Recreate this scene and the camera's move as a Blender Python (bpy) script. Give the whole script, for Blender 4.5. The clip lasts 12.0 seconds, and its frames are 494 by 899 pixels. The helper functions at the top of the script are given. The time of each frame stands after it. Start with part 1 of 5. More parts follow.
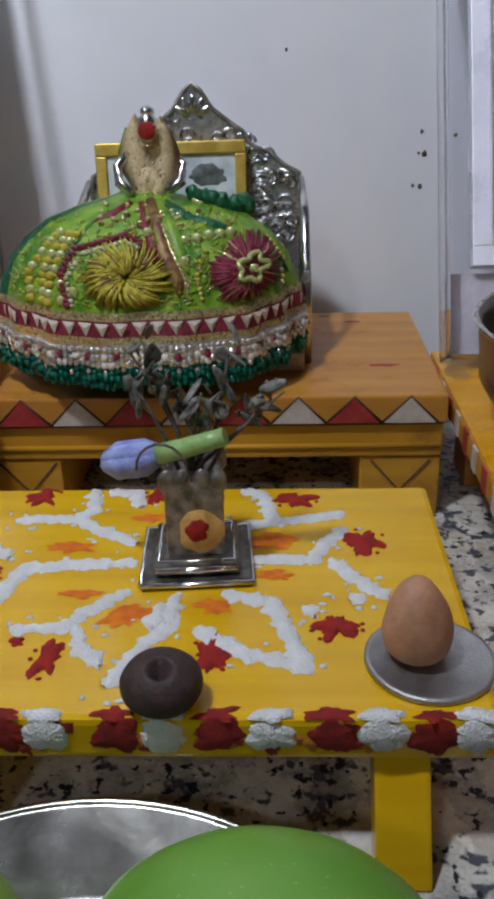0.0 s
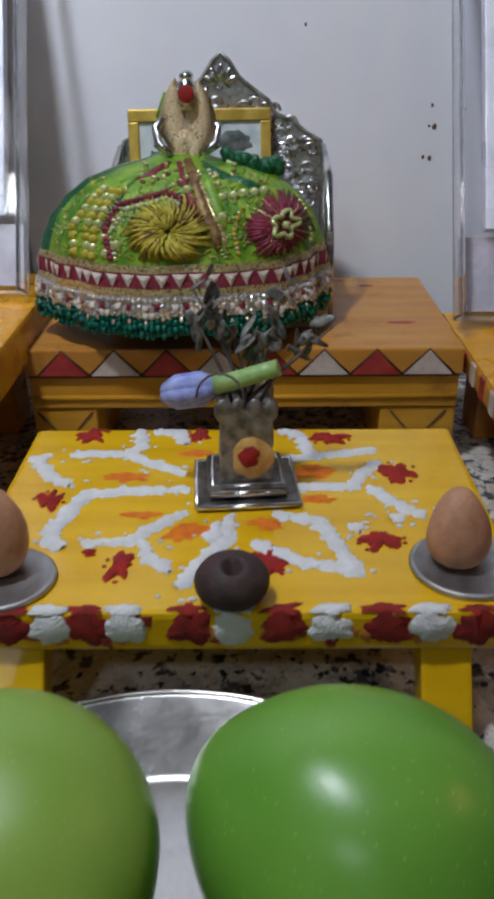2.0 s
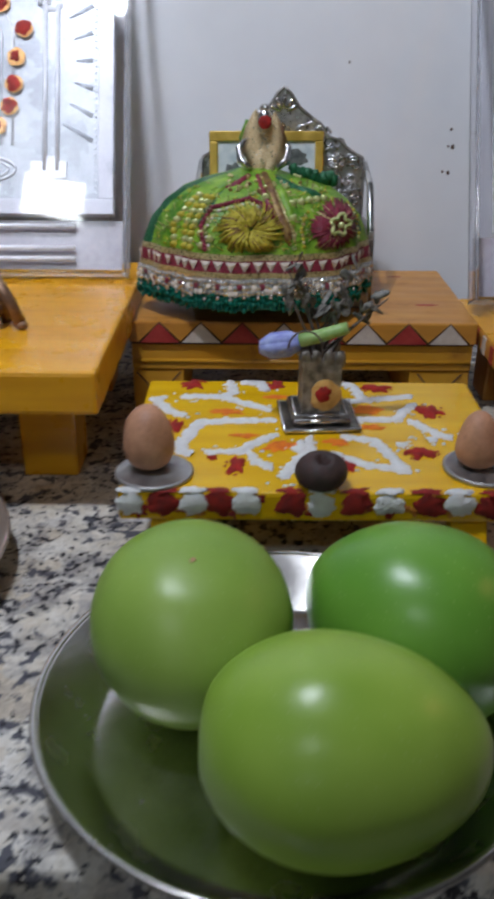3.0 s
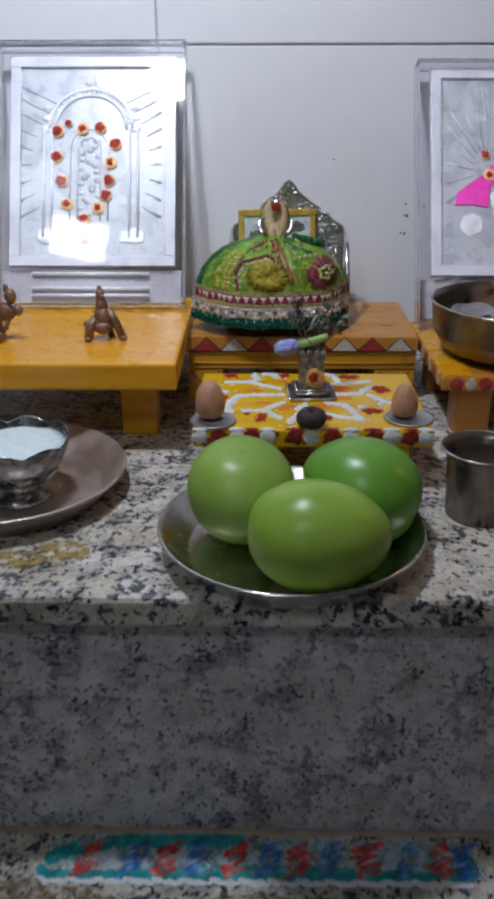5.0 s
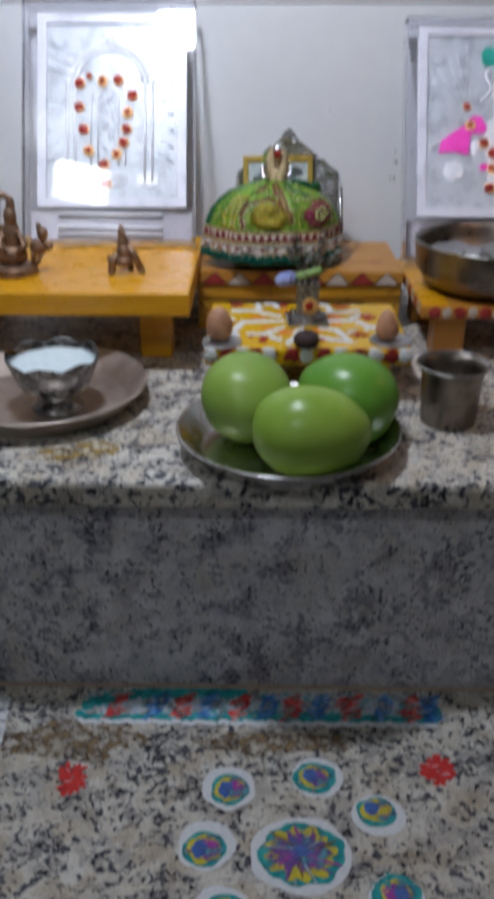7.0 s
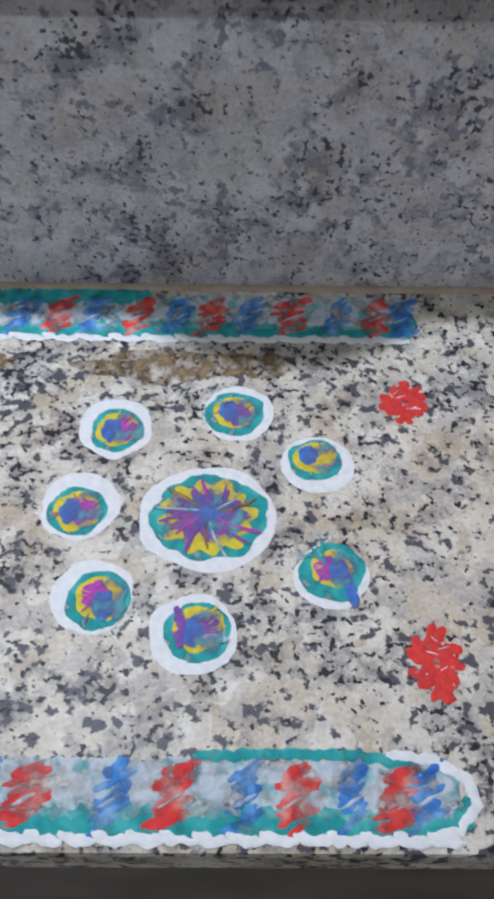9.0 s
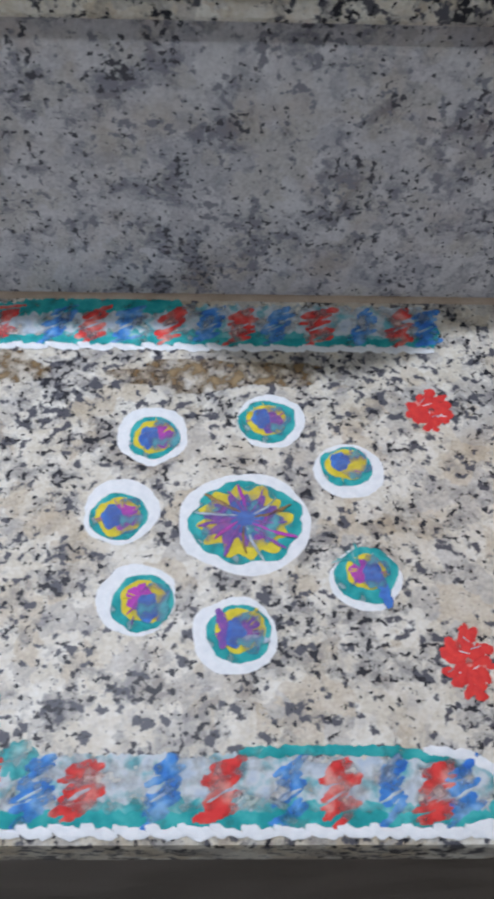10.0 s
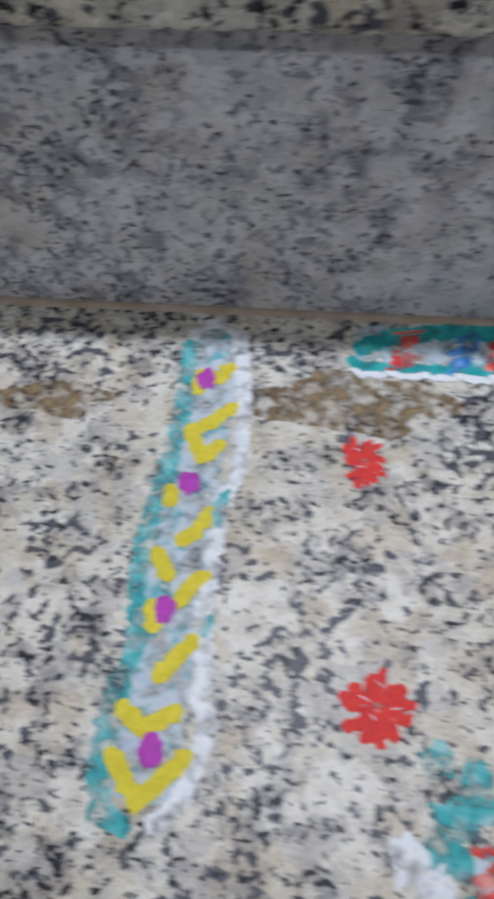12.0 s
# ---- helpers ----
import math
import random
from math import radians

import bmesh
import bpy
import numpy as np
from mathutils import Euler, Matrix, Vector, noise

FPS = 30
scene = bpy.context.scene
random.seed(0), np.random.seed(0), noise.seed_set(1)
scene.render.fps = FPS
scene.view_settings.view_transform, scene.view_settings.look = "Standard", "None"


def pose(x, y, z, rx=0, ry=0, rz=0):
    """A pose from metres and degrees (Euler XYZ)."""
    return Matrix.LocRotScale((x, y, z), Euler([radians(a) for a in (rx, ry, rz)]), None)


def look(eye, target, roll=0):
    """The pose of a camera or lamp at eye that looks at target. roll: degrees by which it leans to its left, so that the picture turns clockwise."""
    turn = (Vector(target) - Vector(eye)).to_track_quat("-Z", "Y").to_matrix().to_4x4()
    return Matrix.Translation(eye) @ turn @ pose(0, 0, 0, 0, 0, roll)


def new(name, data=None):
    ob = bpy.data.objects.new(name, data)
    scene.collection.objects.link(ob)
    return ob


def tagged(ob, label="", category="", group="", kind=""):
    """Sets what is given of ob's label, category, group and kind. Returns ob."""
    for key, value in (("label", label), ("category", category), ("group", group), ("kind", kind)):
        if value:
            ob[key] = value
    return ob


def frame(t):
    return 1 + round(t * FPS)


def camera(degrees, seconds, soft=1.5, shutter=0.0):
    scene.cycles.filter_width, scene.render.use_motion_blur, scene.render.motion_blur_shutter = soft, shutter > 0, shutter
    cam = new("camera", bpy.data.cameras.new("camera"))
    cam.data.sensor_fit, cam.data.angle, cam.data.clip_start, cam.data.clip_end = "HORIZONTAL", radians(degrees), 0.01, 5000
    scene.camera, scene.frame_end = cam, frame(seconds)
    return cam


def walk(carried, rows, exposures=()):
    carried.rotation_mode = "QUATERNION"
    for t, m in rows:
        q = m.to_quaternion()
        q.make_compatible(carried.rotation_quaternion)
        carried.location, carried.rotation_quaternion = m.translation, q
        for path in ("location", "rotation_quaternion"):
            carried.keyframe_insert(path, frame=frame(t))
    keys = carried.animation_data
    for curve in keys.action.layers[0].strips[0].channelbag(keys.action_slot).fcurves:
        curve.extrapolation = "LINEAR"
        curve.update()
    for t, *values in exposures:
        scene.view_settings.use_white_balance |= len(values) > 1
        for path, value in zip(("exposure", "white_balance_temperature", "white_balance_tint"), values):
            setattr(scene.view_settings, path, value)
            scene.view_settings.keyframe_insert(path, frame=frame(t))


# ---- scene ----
cam = camera(32.2, 12.0, 3.8, 0.5)
PATH = [
    (0, (0.1269, -0.0413, 0.3643), (0.1074, 0.4094, 0.1488), -1.6),
    (0.5, (0.1252, -0.0421, 0.3648), (0.1140, 0.4067, 0.1445), -0.8),
    (1, (0.1253, -0.0469, 0.3671), (0.1103, 0.4028, 0.1486), -1.5),
    (1.5, (0.1170, -0.0539, 0.3687), (0.1050, 0.3951, 0.1489), -1.3),
    (2, (0.1050, -0.0689, 0.3570), (0.1000, 0.3804, 0.1375), -0.6),
    (2.5, (0.0902, -0.1125, 0.3571), (0.0927, 0.3355, 0.1354), 0.1),
    (3, (0.0725, -0.1668, 0.3750), (0.0705, 0.2832, 0.1567), 0.4),
    (3.2, (0.0651, -0.1818, 0.3745), (0.0669, 0.2680, 0.1562), 0.9),
    (4.8, (0.0635, -0.3627, 0.4238), (0.0580, 0.0945, 0.2215), 0.2),
    (5, (0.0650, -0.3922, 0.4310), (0.0585, 0.0653, 0.2295), -0.1),
    (5.5, (0.0643, -0.4577, 0.4424), (0.0540, 0.0025, 0.2471), -0.1),
    (6, (0.0686, -0.5077, 0.4602), (0.0634, -0.0460, 0.2684), -0.1),
    (6.5, (0.0640, -0.5192, 0.4702), (0.0580, -0.0565, 0.2809), 0.1),
    (7, (0.0632, -0.4863, 0.4464), (0.0570, -0.0415, 0.2181), 0.1),
    (7.5, (0.0667, -0.4398, 0.4112), (0.0600, -0.0413, 0.1089), 0.2),
    (7.7, (0.0676, -0.4134, 0.3970), (0.0656, -0.0421, 0.0620), 1.0),
    (9.3, (0.1064, -0.3307, 0.3232), (0.1136, -0.0507, -0.0908), 1.7),
    (9.5, (0.1014, -0.3319, 0.3325), (0.1096, -0.0534, -0.0828), 1.9),
    (10, (0.0818, -0.3360, 0.3403), (0.0943, -0.0535, -0.0720), 2.6),
    (10.5, (0.0519, -0.3367, 0.3409), (0.0636, -0.0560, -0.0726), 3.0),
    (11, (0.0285, -0.3350, 0.3397), (0.0353, -0.0530, -0.0733), 2.1),
    (11.4, (-0.0066, -0.3194, 0.3406), (-0.0154, -0.0417, -0.0751), -0.0),
    (11.5, (-0.0206, -0.3150, 0.3442), (-0.0294, -0.0403, -0.0736), 0.0),
    (11.7, (-0.0442, -0.3084, 0.3415), (-0.0612, -0.0357, -0.0772), -0.9),
    (12, (-0.0869, -0.2949, 0.3388), (-0.1167, -0.0329, -0.0859), -2.3),
]
walk(cam, [(t, look(eye, target, roll)) for t, eye, target, roll in PATH],
     exposures=[(0, -1.30), (3.2, -1.26), (4.8, -1.32), (6.5, -1.38), (7.0, -1.22), (7.5, -0.62), (7.7, -0.45), (9.3, 0.18), (10.8, 0.16), (11.5, 0.06), (12.0, 0.02)])

# ---- world, lights, exposure ----
world = bpy.data.worlds.new("world")
scene.world = world
world.use_nodes = True
wn = world.node_tree
sky = wn.nodes.new("ShaderNodeTexSky")
sky.sky_type = 'NISHITA'
sky.sun_disc = False
sky.sun_elevation = radians(40)
wn.links.new(sky.outputs[0], wn.nodes["Background"].inputs[0])
wn.nodes["Background"].inputs[1].default_value = 0.1


def area_lamp(name, eye, target, w, h, power, colour):
    data = bpy.data.lights.new(name, 'AREA')
    data.shape = 'RECTANGLE'
    data.size, data.size_y, data.energy, data.color = w, h, power, colour
    ob = new(name, data)
    ob.matrix_world = look(eye, target)
    return ob


# the hanging shrine lamp, a high window and a small low one in the wall behind
area_lamp("shrine_lamp_light", (-0.060, 0.012, 0.85), (-0.08, 0.40, 0.40), 0.055, 0.050, 7.0, (0.89, 0.96, 1.12))
area_lamp("high_window_daylight", (-0.60, -1.60, 1.95), (0.0, 0.3, 0.3), 0.20, 0.13, 12, (0.86, 0.93, 1.0))
area_lamp("low_window_daylight", (-0.40, -1.66, 0.70), (0.0, 0.3, 0.5), 0.085, 0.115, 1.2, (0.86, 0.93, 1.0))
# unseen warm source on the right, added for orange glints; no lamp is built
warm_light = bpy.data.lights.new("warm_side_light", 'POINT')
warm_light.energy, warm_light.color, warm_light.shadow_soft_size = 0.40, (1.0, 0.50, 0.20), 0.006
new("warm_side_light", warm_light).location = (0.365, 0.07, 0.40)


# ---- materials ----
def nodes_of(name):
    m = bpy.data.materials.new(name)
    m.use_nodes = True
    nt = m.node_tree
    return m, nt, nt.nodes["Principled BSDF"]


def texnode(nt, kind, scale, vec=None, **kw):
    n = nt.nodes.new(kind)
    n.inputs["Scale"].default_value = scale
    for k, v in kw.items():
        n.inputs[k].default_value = v
    if vec is not None:
        nt.links.new(vec, n.inputs["Vector"])
    return n


def ramp(nt, fac, stops, interp='LINEAR'):
    r = nt.nodes.new("ShaderNodeValToRGB")
    r.color_ramp.interpolation = interp
    els = r.color_ramp.elements
    while len(els) < len(stops):
        els.new(0.5)
    for e, (p, c) in zip(els, stops):
        e.position = p
        e.color = (*c, 1) if len(c) == 3 else c
    nt.links.new(fac, r.inputs[0])
    return r.outputs[0]


def mix(nt, fac, a, b, blend='MIX'):
    n = nt.nodes.new("ShaderNodeMix")
    n.data_type = 'RGBA'
    n.blend_type = blend
    if isinstance(fac, float):
        n.inputs[0].default_value = fac
    else:
        nt.links.new(fac, n.inputs[0])
    for i, v in ((6, a), (7, b)):
        if isinstance(v, tuple):
            n.inputs[i].default_value = (*v, 1)
        else:
            nt.links.new(v, n.inputs[i])
    return n.outputs[2]


def coords(nt):
    return nt.nodes.new("ShaderNodeTexCoord").outputs["Object"]


def bump(nt, bsdf, height, strength, dist):
    b = nt.nodes.new("ShaderNodeBump")
    b.inputs["Strength"].default_value = strength
    b.inputs["Distance"].default_value = dist
    nt.links.new(height, b.inputs["Height"])
    nt.links.new(b.outputs[0], bsdf.inputs["Normal"])


def plain(name, a, b, rough=0.5, metal=0.0, scale=120.0, fine=900.0, bumpy=0.15, coat=0.0, dist=0.0006, spread=(0.35, 0.65)):
    """A surface whose colour wanders from a to b at two scales, with fine relief."""
    m, nt, p = nodes_of(name)
    v = coords(nt)
    n1 = texnode(nt, "ShaderNodeTexNoise", scale, v, Detail=4.0)
    n2 = texnode(nt, "ShaderNodeTexNoise", fine, v, Detail=2.0)
    c = ramp(nt, n1.outputs[0], [(spread[0], a), (spread[1], b)])
    c = mix(nt, 0.18, c, n2.outputs[0], 'OVERLAY')
    nt.links.new(c, p.inputs["Base Color"])
    rr = ramp(nt, n1.outputs[0], [(0.3, (rough * 0.8,) * 3), (0.7, (min(1, rough * 1.25),) * 3)])
    nt.links.new(rr, p.inputs["Roughness"])
    p.inputs["Metallic"].default_value = metal
    p.inputs["Coat Weight"].default_value = coat
    p.inputs["Coat Roughness"].default_value = 0.12
    if bumpy:
        bump(nt, p, n2.outputs[0], bumpy, dist)
    return m


def granite(name, tones, smoke, smoke_from, black, black_from, grain=1.0):
    """Speckled stone: soft pale crystals, smoky patches and small clustered mica flecks."""
    m, nt, p = nodes_of(name)
    v = coords(nt)
    warp = texnode(nt, "ShaderNodeTexNoise", 110, v, Detail=5.0, Roughness=0.6)
    add = nt.nodes.new("ShaderNodeVectorMath")
    add.operation = 'MULTIPLY_ADD'
    add.inputs[1].default_value = (0.017,) * 3
    nt.links.new(warp.outputs["Color"], add.inputs[0])
    nt.links.new(v, add.inputs[2])
    w = add.outputs[0]
    cells = texnode(nt, "ShaderNodeTexVoronoi", 78, w)
    sep = nt.nodes.new("ShaderNodeSeparateColor")
    nt.links.new(cells.outputs["Color"], sep.inputs[0])
    crystal = ramp(nt, sep.outputs[0], [(k / 5, c) for k, c in enumerate(tones)], 'CONSTANT')
    cloud = texnode(nt, "ShaderNodeTexNoise", 85, v, Detail=6.0, Roughness=0.62)
    base = mix(nt, 0.55, crystal, ramp(nt, cloud.outputs[0], [(0.34, tones[3]), (0.47, tones[0]), (0.62, tones[1])]))
    grain_n = texnode(nt, "ShaderNodeTexNoise", 520, v, Detail=3.0)
    base = mix(nt, 0.42, base, grain_n.outputs[0], 'OVERLAY')
    smoky = texnode(nt, "ShaderNodeTexNoise", 62 * grain, w, Detail=6.0, Roughness=0.66)
    base = mix(nt, ramp(nt, smoky.outputs[0], [(smoke_from, (0, 0, 0)), (smoke_from + 0.13, (0.85,) * 3)]), base, smoke)
    rust = texnode(nt, "ShaderNodeTexNoise", 24, v, Detail=5.0, Roughness=0.6)
    base = mix(nt, ramp(nt, rust.outputs[0], [(0.52, (0, 0, 0)), (0.70, (0.34,) * 3)]), base, (0.36, 0.25, 0.12))

    def flecks(colour_in, scale, gather, start, width, colour):
        fine = texnode(nt, "ShaderNodeTexNoise", scale * grain, v, Detail=2.5, Roughness=0.55)
        clump = texnode(nt, "ShaderNodeTexNoise", gather, w, Detail=3.0)
        both = nt.nodes.new("ShaderNodeMath")
        both.operation = 'MULTIPLY_ADD'
        both.inputs[1].default_value = 0.5
        nt.links.new(clump.outputs[0], both.inputs[0])
        nt.links.new(fine.outputs[0], both.inputs[2])
        return mix(nt, ramp(nt, both.outputs[0], [(start, (0, 0, 0)), (start + width, (1, 1, 1))]), colour_in, colour)

    base = flecks(base, 165, 46, black_from, 0.06, tuple(min(1, 2.6 * c + 0.03) for c in black))
    base = flecks(base, 270, 62, black_from + 0.02, 0.05, black)
    nt.links.new(base, p.inputs["Base Color"])
    p.inputs["Roughness"].default_value = 0.42
    p.inputs["Specular IOR Level"].default_value = 0.22
    bump(nt, p, grain_n.outputs[0], 0.05, 0.0006)
    return m


def wood_paint(name, a, b, dirt, rough=0.35, amount=0.5):
    """Painted timber with streaky brushwork along x and grime."""
    m, nt, p = nodes_of(name)
    v = coords(nt)
    mp = nt.nodes.new("ShaderNodeMapping")
    mp.inputs["Scale"].default_value = (12, 120, 120)
    nt.links.new(v, mp.inputs[0])
    streak = texnode(nt, "ShaderNodeTexNoise", 1.0, mp.outputs[0], Detail=5.0)
    c = ramp(nt, streak.outputs[0], [(0.3, a), (0.7, b)])
    grime = texnode(nt, "ShaderNodeTexNoise", 45, v, Detail=6.0, Roughness=0.65)
    c = mix(nt, ramp(nt, grime.outputs[0], [(0.56, (0, 0, 0)), (0.75, (amount,) * 3)]), c, dirt)
    nt.links.new(c, p.inputs["Base Color"])
    nt.links.new(ramp(nt, grime.outputs[0], [(0.3, (rough * 0.8,) * 3), (0.7, (rough * 1.3,) * 3)]), p.inputs["Roughness"])
    bump(nt, p, streak.outputs[0], 0.25, 0.0006)
    return m


def clear(name, tint, rough=0.03):
    m, nt, p = nodes_of(name)
    p.inputs["Base Color"].default_value = (*tint, 1)
    p.inputs["Transmission Weight"].default_value = 1.0
    p.inputs["Roughness"].default_value = rough
    p.inputs["IOR"].default_value = 1.3
    return m


GRANITE = granite("granite", [(0.60, 0.55, 0.46), (0.72, 0.69, 0.63), (0.45, 0.36, 0.25), (0.36, 0.34, 0.33), (0.66, 0.62, 0.55)], (0.22, 0.21, 0.21), 0.495, (0.022, 0.022, 0.028), 0.818)
# greyer, paler copy of the granite: the riser's reflected haze is in its tones
HAZED_STONE = granite("hazed_granite", [(0.54, 0.53, 0.55), (0.66, 0.65, 0.67), (0.49, 0.47, 0.44), (0.38, 0.38, 0.42), (0.60, 0.59, 0.60)], (0.20, 0.20, 0.25), 0.50, (0.085, 0.085, 0.10), 0.826, 1.05)
TILE = plain("glazed_tile", (0.82, 0.83, 0.86), (0.86, 0.87, 0.89), 0.07, scale=4, fine=60, bumpy=0.02, dist=0.002)
GROUT = plain("grout", (0.56, 0.55, 0.54), (0.64, 0.63, 0.62), 0.9)
# dim grey for the unseen walls, so less bounce fills the shadows
DIM_PLASTER = plain("plaster", (0.30, 0.30, 0.30), (0.37, 0.37, 0.36), 0.8, scale=6, fine=200)
FLOOR = plain("dark_floor", (0.12, 0.10, 0.085), (0.2, 0.17, 0.15), 0.35, scale=20)
YELLOW = wood_paint("yellow_paint", (0.66, 0.285, 0.005), (0.80, 0.385, 0.008), (0.40, 0.16, 0.015), 0.28, 0.35)
BRIGHT = wood_paint("bright_yellow_paint", (0.66, 0.365, 0.004), (0.78, 0.465, 0.008), (0.60, 0.27, 0.006), 0.18, 0.3)
OCHRE = wood_paint("worn_ochre_paint", (0.46, 0.185, 0.025), (0.60, 0.275, 0.045), (0.22, 0.07, 0.015), 0.35, 0.8)
OCHRE_FRONT = wood_paint("worn_yellow_edge_paint", (0.50, 0.22, 0.014), (0.64, 0.33, 0.025), (0.20, 0.07, 0.012), 0.38, 0.85)
GROOVE = plain("dark_groove", (0.06, 0.03, 0.012), (0.12, 0.05, 0.02), 0.8)
RED = plain("red_powder", (0.25, 0.008, 0.006), (0.42, 0.018, 0.012), 0.95, scale=300, fine=2500, bumpy=0.8)
BRICK_RED = plain("brick_red_paint", (0.30, 0.02, 0.02), (0.42, 0.05, 0.04), 0.5)
DULL_WHITE = plain("dull_white_paint", (0.50, 0.40, 0.33), (0.62, 0.54, 0.46), 0.55)
ORANGE = plain("orange_powder", (0.66, 0.125, 0.004), (0.82, 0.22, 0.008), 0.9, scale=300, fine=2500, bumpy=0.6)
WHITE = plain("white_powder", (0.76, 0.75, 0.73), (0.86, 0.86, 0.85), 0.95, scale=250, fine=1800, bumpy=0.9, dist=0.0012)
STEEL = plain("stainless_steel", (0.50, 0.48, 0.45), (0.60, 0.58, 0.55), 0.24, 1.0, scale=60, fine=600, bumpy=0.06)
DULL_STEEL = plain("dull_steel", (0.16, 0.135, 0.11), (0.27, 0.235, 0.20), 0.32, 0.95, scale=60, fine=600, bumpy=0.08)
SILVER = plain("tarnished_silver", (0.22, 0.205, 0.19), (0.46, 0.44, 0.42), 0.40, 0.7, scale=250, fine=900, bumpy=0.2)
PLATE_STEEL = plain("warm_brushed_steel", (0.52, 0.44, 0.38), (0.64, 0.56, 0.50), 0.40, 0.8, scale=60, fine=600, bumpy=0.06)
DARK_RED = plain("dark_red_powder", (0.18, 0.008, 0.006), (0.32, 0.018, 0.010), 0.95, scale=300, fine=2500, bumpy=0.8)
COIN = plain("worn_coin_metal", (0.33, 0.32, 0.32), (0.42, 0.41, 0.40), 0.42, 0.85, scale=200, fine=1200, bumpy=0.3)
BRASS = plain("old_brass", (0.18, 0.10, 0.06), (0.29, 0.175, 0.11), 0.46, 0.55, scale=200, fine=800, bumpy=0.2)
GOLD = plain("gold_paper", (0.55, 0.36, 0.06), (0.70, 0.48, 0.10), 0.4, 0.5, scale=150)
NUT = plain("brown_nut", (0.38, 0.175, 0.095), (0.53, 0.27, 0.155), 0.6, scale=120, fine=700, bumpy=0.3)
SEED = plain("dark_seed", (0.03, 0.016, 0.014), (0.06, 0.03, 0.027), 0.7, scale=300, fine=1000, bumpy=0.4)


def mango_skin(name, a, b, rough=0.31):
    m, nt, p = nodes_of(name)
    v = coords(nt)
    big = texnode(nt, "ShaderNodeTexNoise", 22, v, Detail=3.0)
    c = ramp(nt, big.outputs[0], [(0.35, a), (0.68, b)])
    pores = texnode(nt, "ShaderNodeTexVoronoi", 420, v)
    c = mix(nt, ramp(nt, pores.outputs["Distance"], [(0.06, (0.35, 0.35, 0.35)), (0.16, (0, 0, 0))]), c, (0.42, 0.55, 0.2))
    nt.links.new(c, p.inputs["Base Color"])
    p.inputs["Roughness"].default_value = rough
    p.inputs["Specular IOR Level"].default_value = 0.4
    fine = texnode(nt, "ShaderNodeTexNoise", 500, v, Detail=2.0)
    bump(nt, p, fine.outputs[0], 0.08, 0.0006)
    return m


MANGO_A = mango_skin("mango_skin_pale", (0.20, 0.34, 0.045), (0.29, 0.43, 0.08), 0.36)
MANGO_C = mango_skin("mango_skin_green", (0.22, 0.37, 0.04), (0.31, 0.46, 0.07))
MANGO_B = mango_skin("mango_skin_deep", (0.11, 0.29, 0.03), (0.17, 0.37, 0.05))


# ---- building helpers ----
def part(name, bm, material, parent=None, label="", smooth=False):
    me = bpy.data.meshes.new(name)
    bm.to_mesh(me)
    bm.free()
    for mt in (material if isinstance(material, (list, tuple)) else [material]):
        me.materials.append(mt)
    if smooth:
        for f in me.polygons:
            f.use_smooth = True
    ob = new(name, me)
    if parent is not None:
        ob.parent = parent
    if label:
        tagged(ob, label)
    return ob


def thing(name, at, label, category, group="", rz=0, kind=""):
    ob = new(name)
    ob.matrix_world = pose(*at, 0, 0, rz)
    return tagged(ob, label, category, group, kind)


def box(lo, hi, bevel=0.0, bm=None, seg=2):
    own = bm is None
    b = bmesh.new()
    bmesh.ops.create_cube(b, size=1)
    for vtx in b.verts:
        vtx.co = Vector([(lo[i] + hi[i]) / 2 + vtx.co[i] * (hi[i] - lo[i]) for i in range(3)])
    if bevel:
        bmesh.ops.bevel(b, geom=b.edges[:], offset=bevel, segments=seg, affect='EDGES', profile=0.6)
    if own:
        return b
    return merge(bm, b)


def merge(bm, other, matrix=None, slot=None):
    if matrix is not None:
        other.transform(matrix)
    table = [bm.verts.new(v.co) for v in other.verts]
    other.verts.index_update()
    for f in other.faces:
        nf = bm.faces.new([table[v.index] for v in f.verts])
        nf.smooth = f.smooth
        nf.material_index = f.material_index if slot is None else slot
    other.free()
    return bm


def lathe(profile, seg=48, closed=False, wave=None):
    """Turns (radius, height) pairs round z. wave(angle, i) may add to (radius, height)."""
    b = bmesh.new()
    rings = []
    for i, (r, z) in enumerate(profile):
        ring = []
        for k in range(seg):
            a = 2 * math.pi * k / seg
            dr, dz = wave(a, i) if wave else (0, 0)
            ring.append(b.verts.new(((r + dr) * math.cos(a), (r + dr) * math.sin(a), z + dz)))
        rings.append(ring)
    pairs = list(zip(rings, rings[1:])) + ([(rings[-1], rings[0])] if closed else [])
    for r0, r1 in pairs:
        for k in range(seg):
            b.faces.new((r0[k], r0[(k + 1) % seg], r1[(k + 1) % seg], r1[k]))
    if not closed:
        b.faces.new(rings[0][::-1])
        b.faces.new(rings[-1])
    for f in b.faces:
        f.smooth = True
    bmesh.ops.recalc_face_normals(b, faces=b.faces[:])
    return b


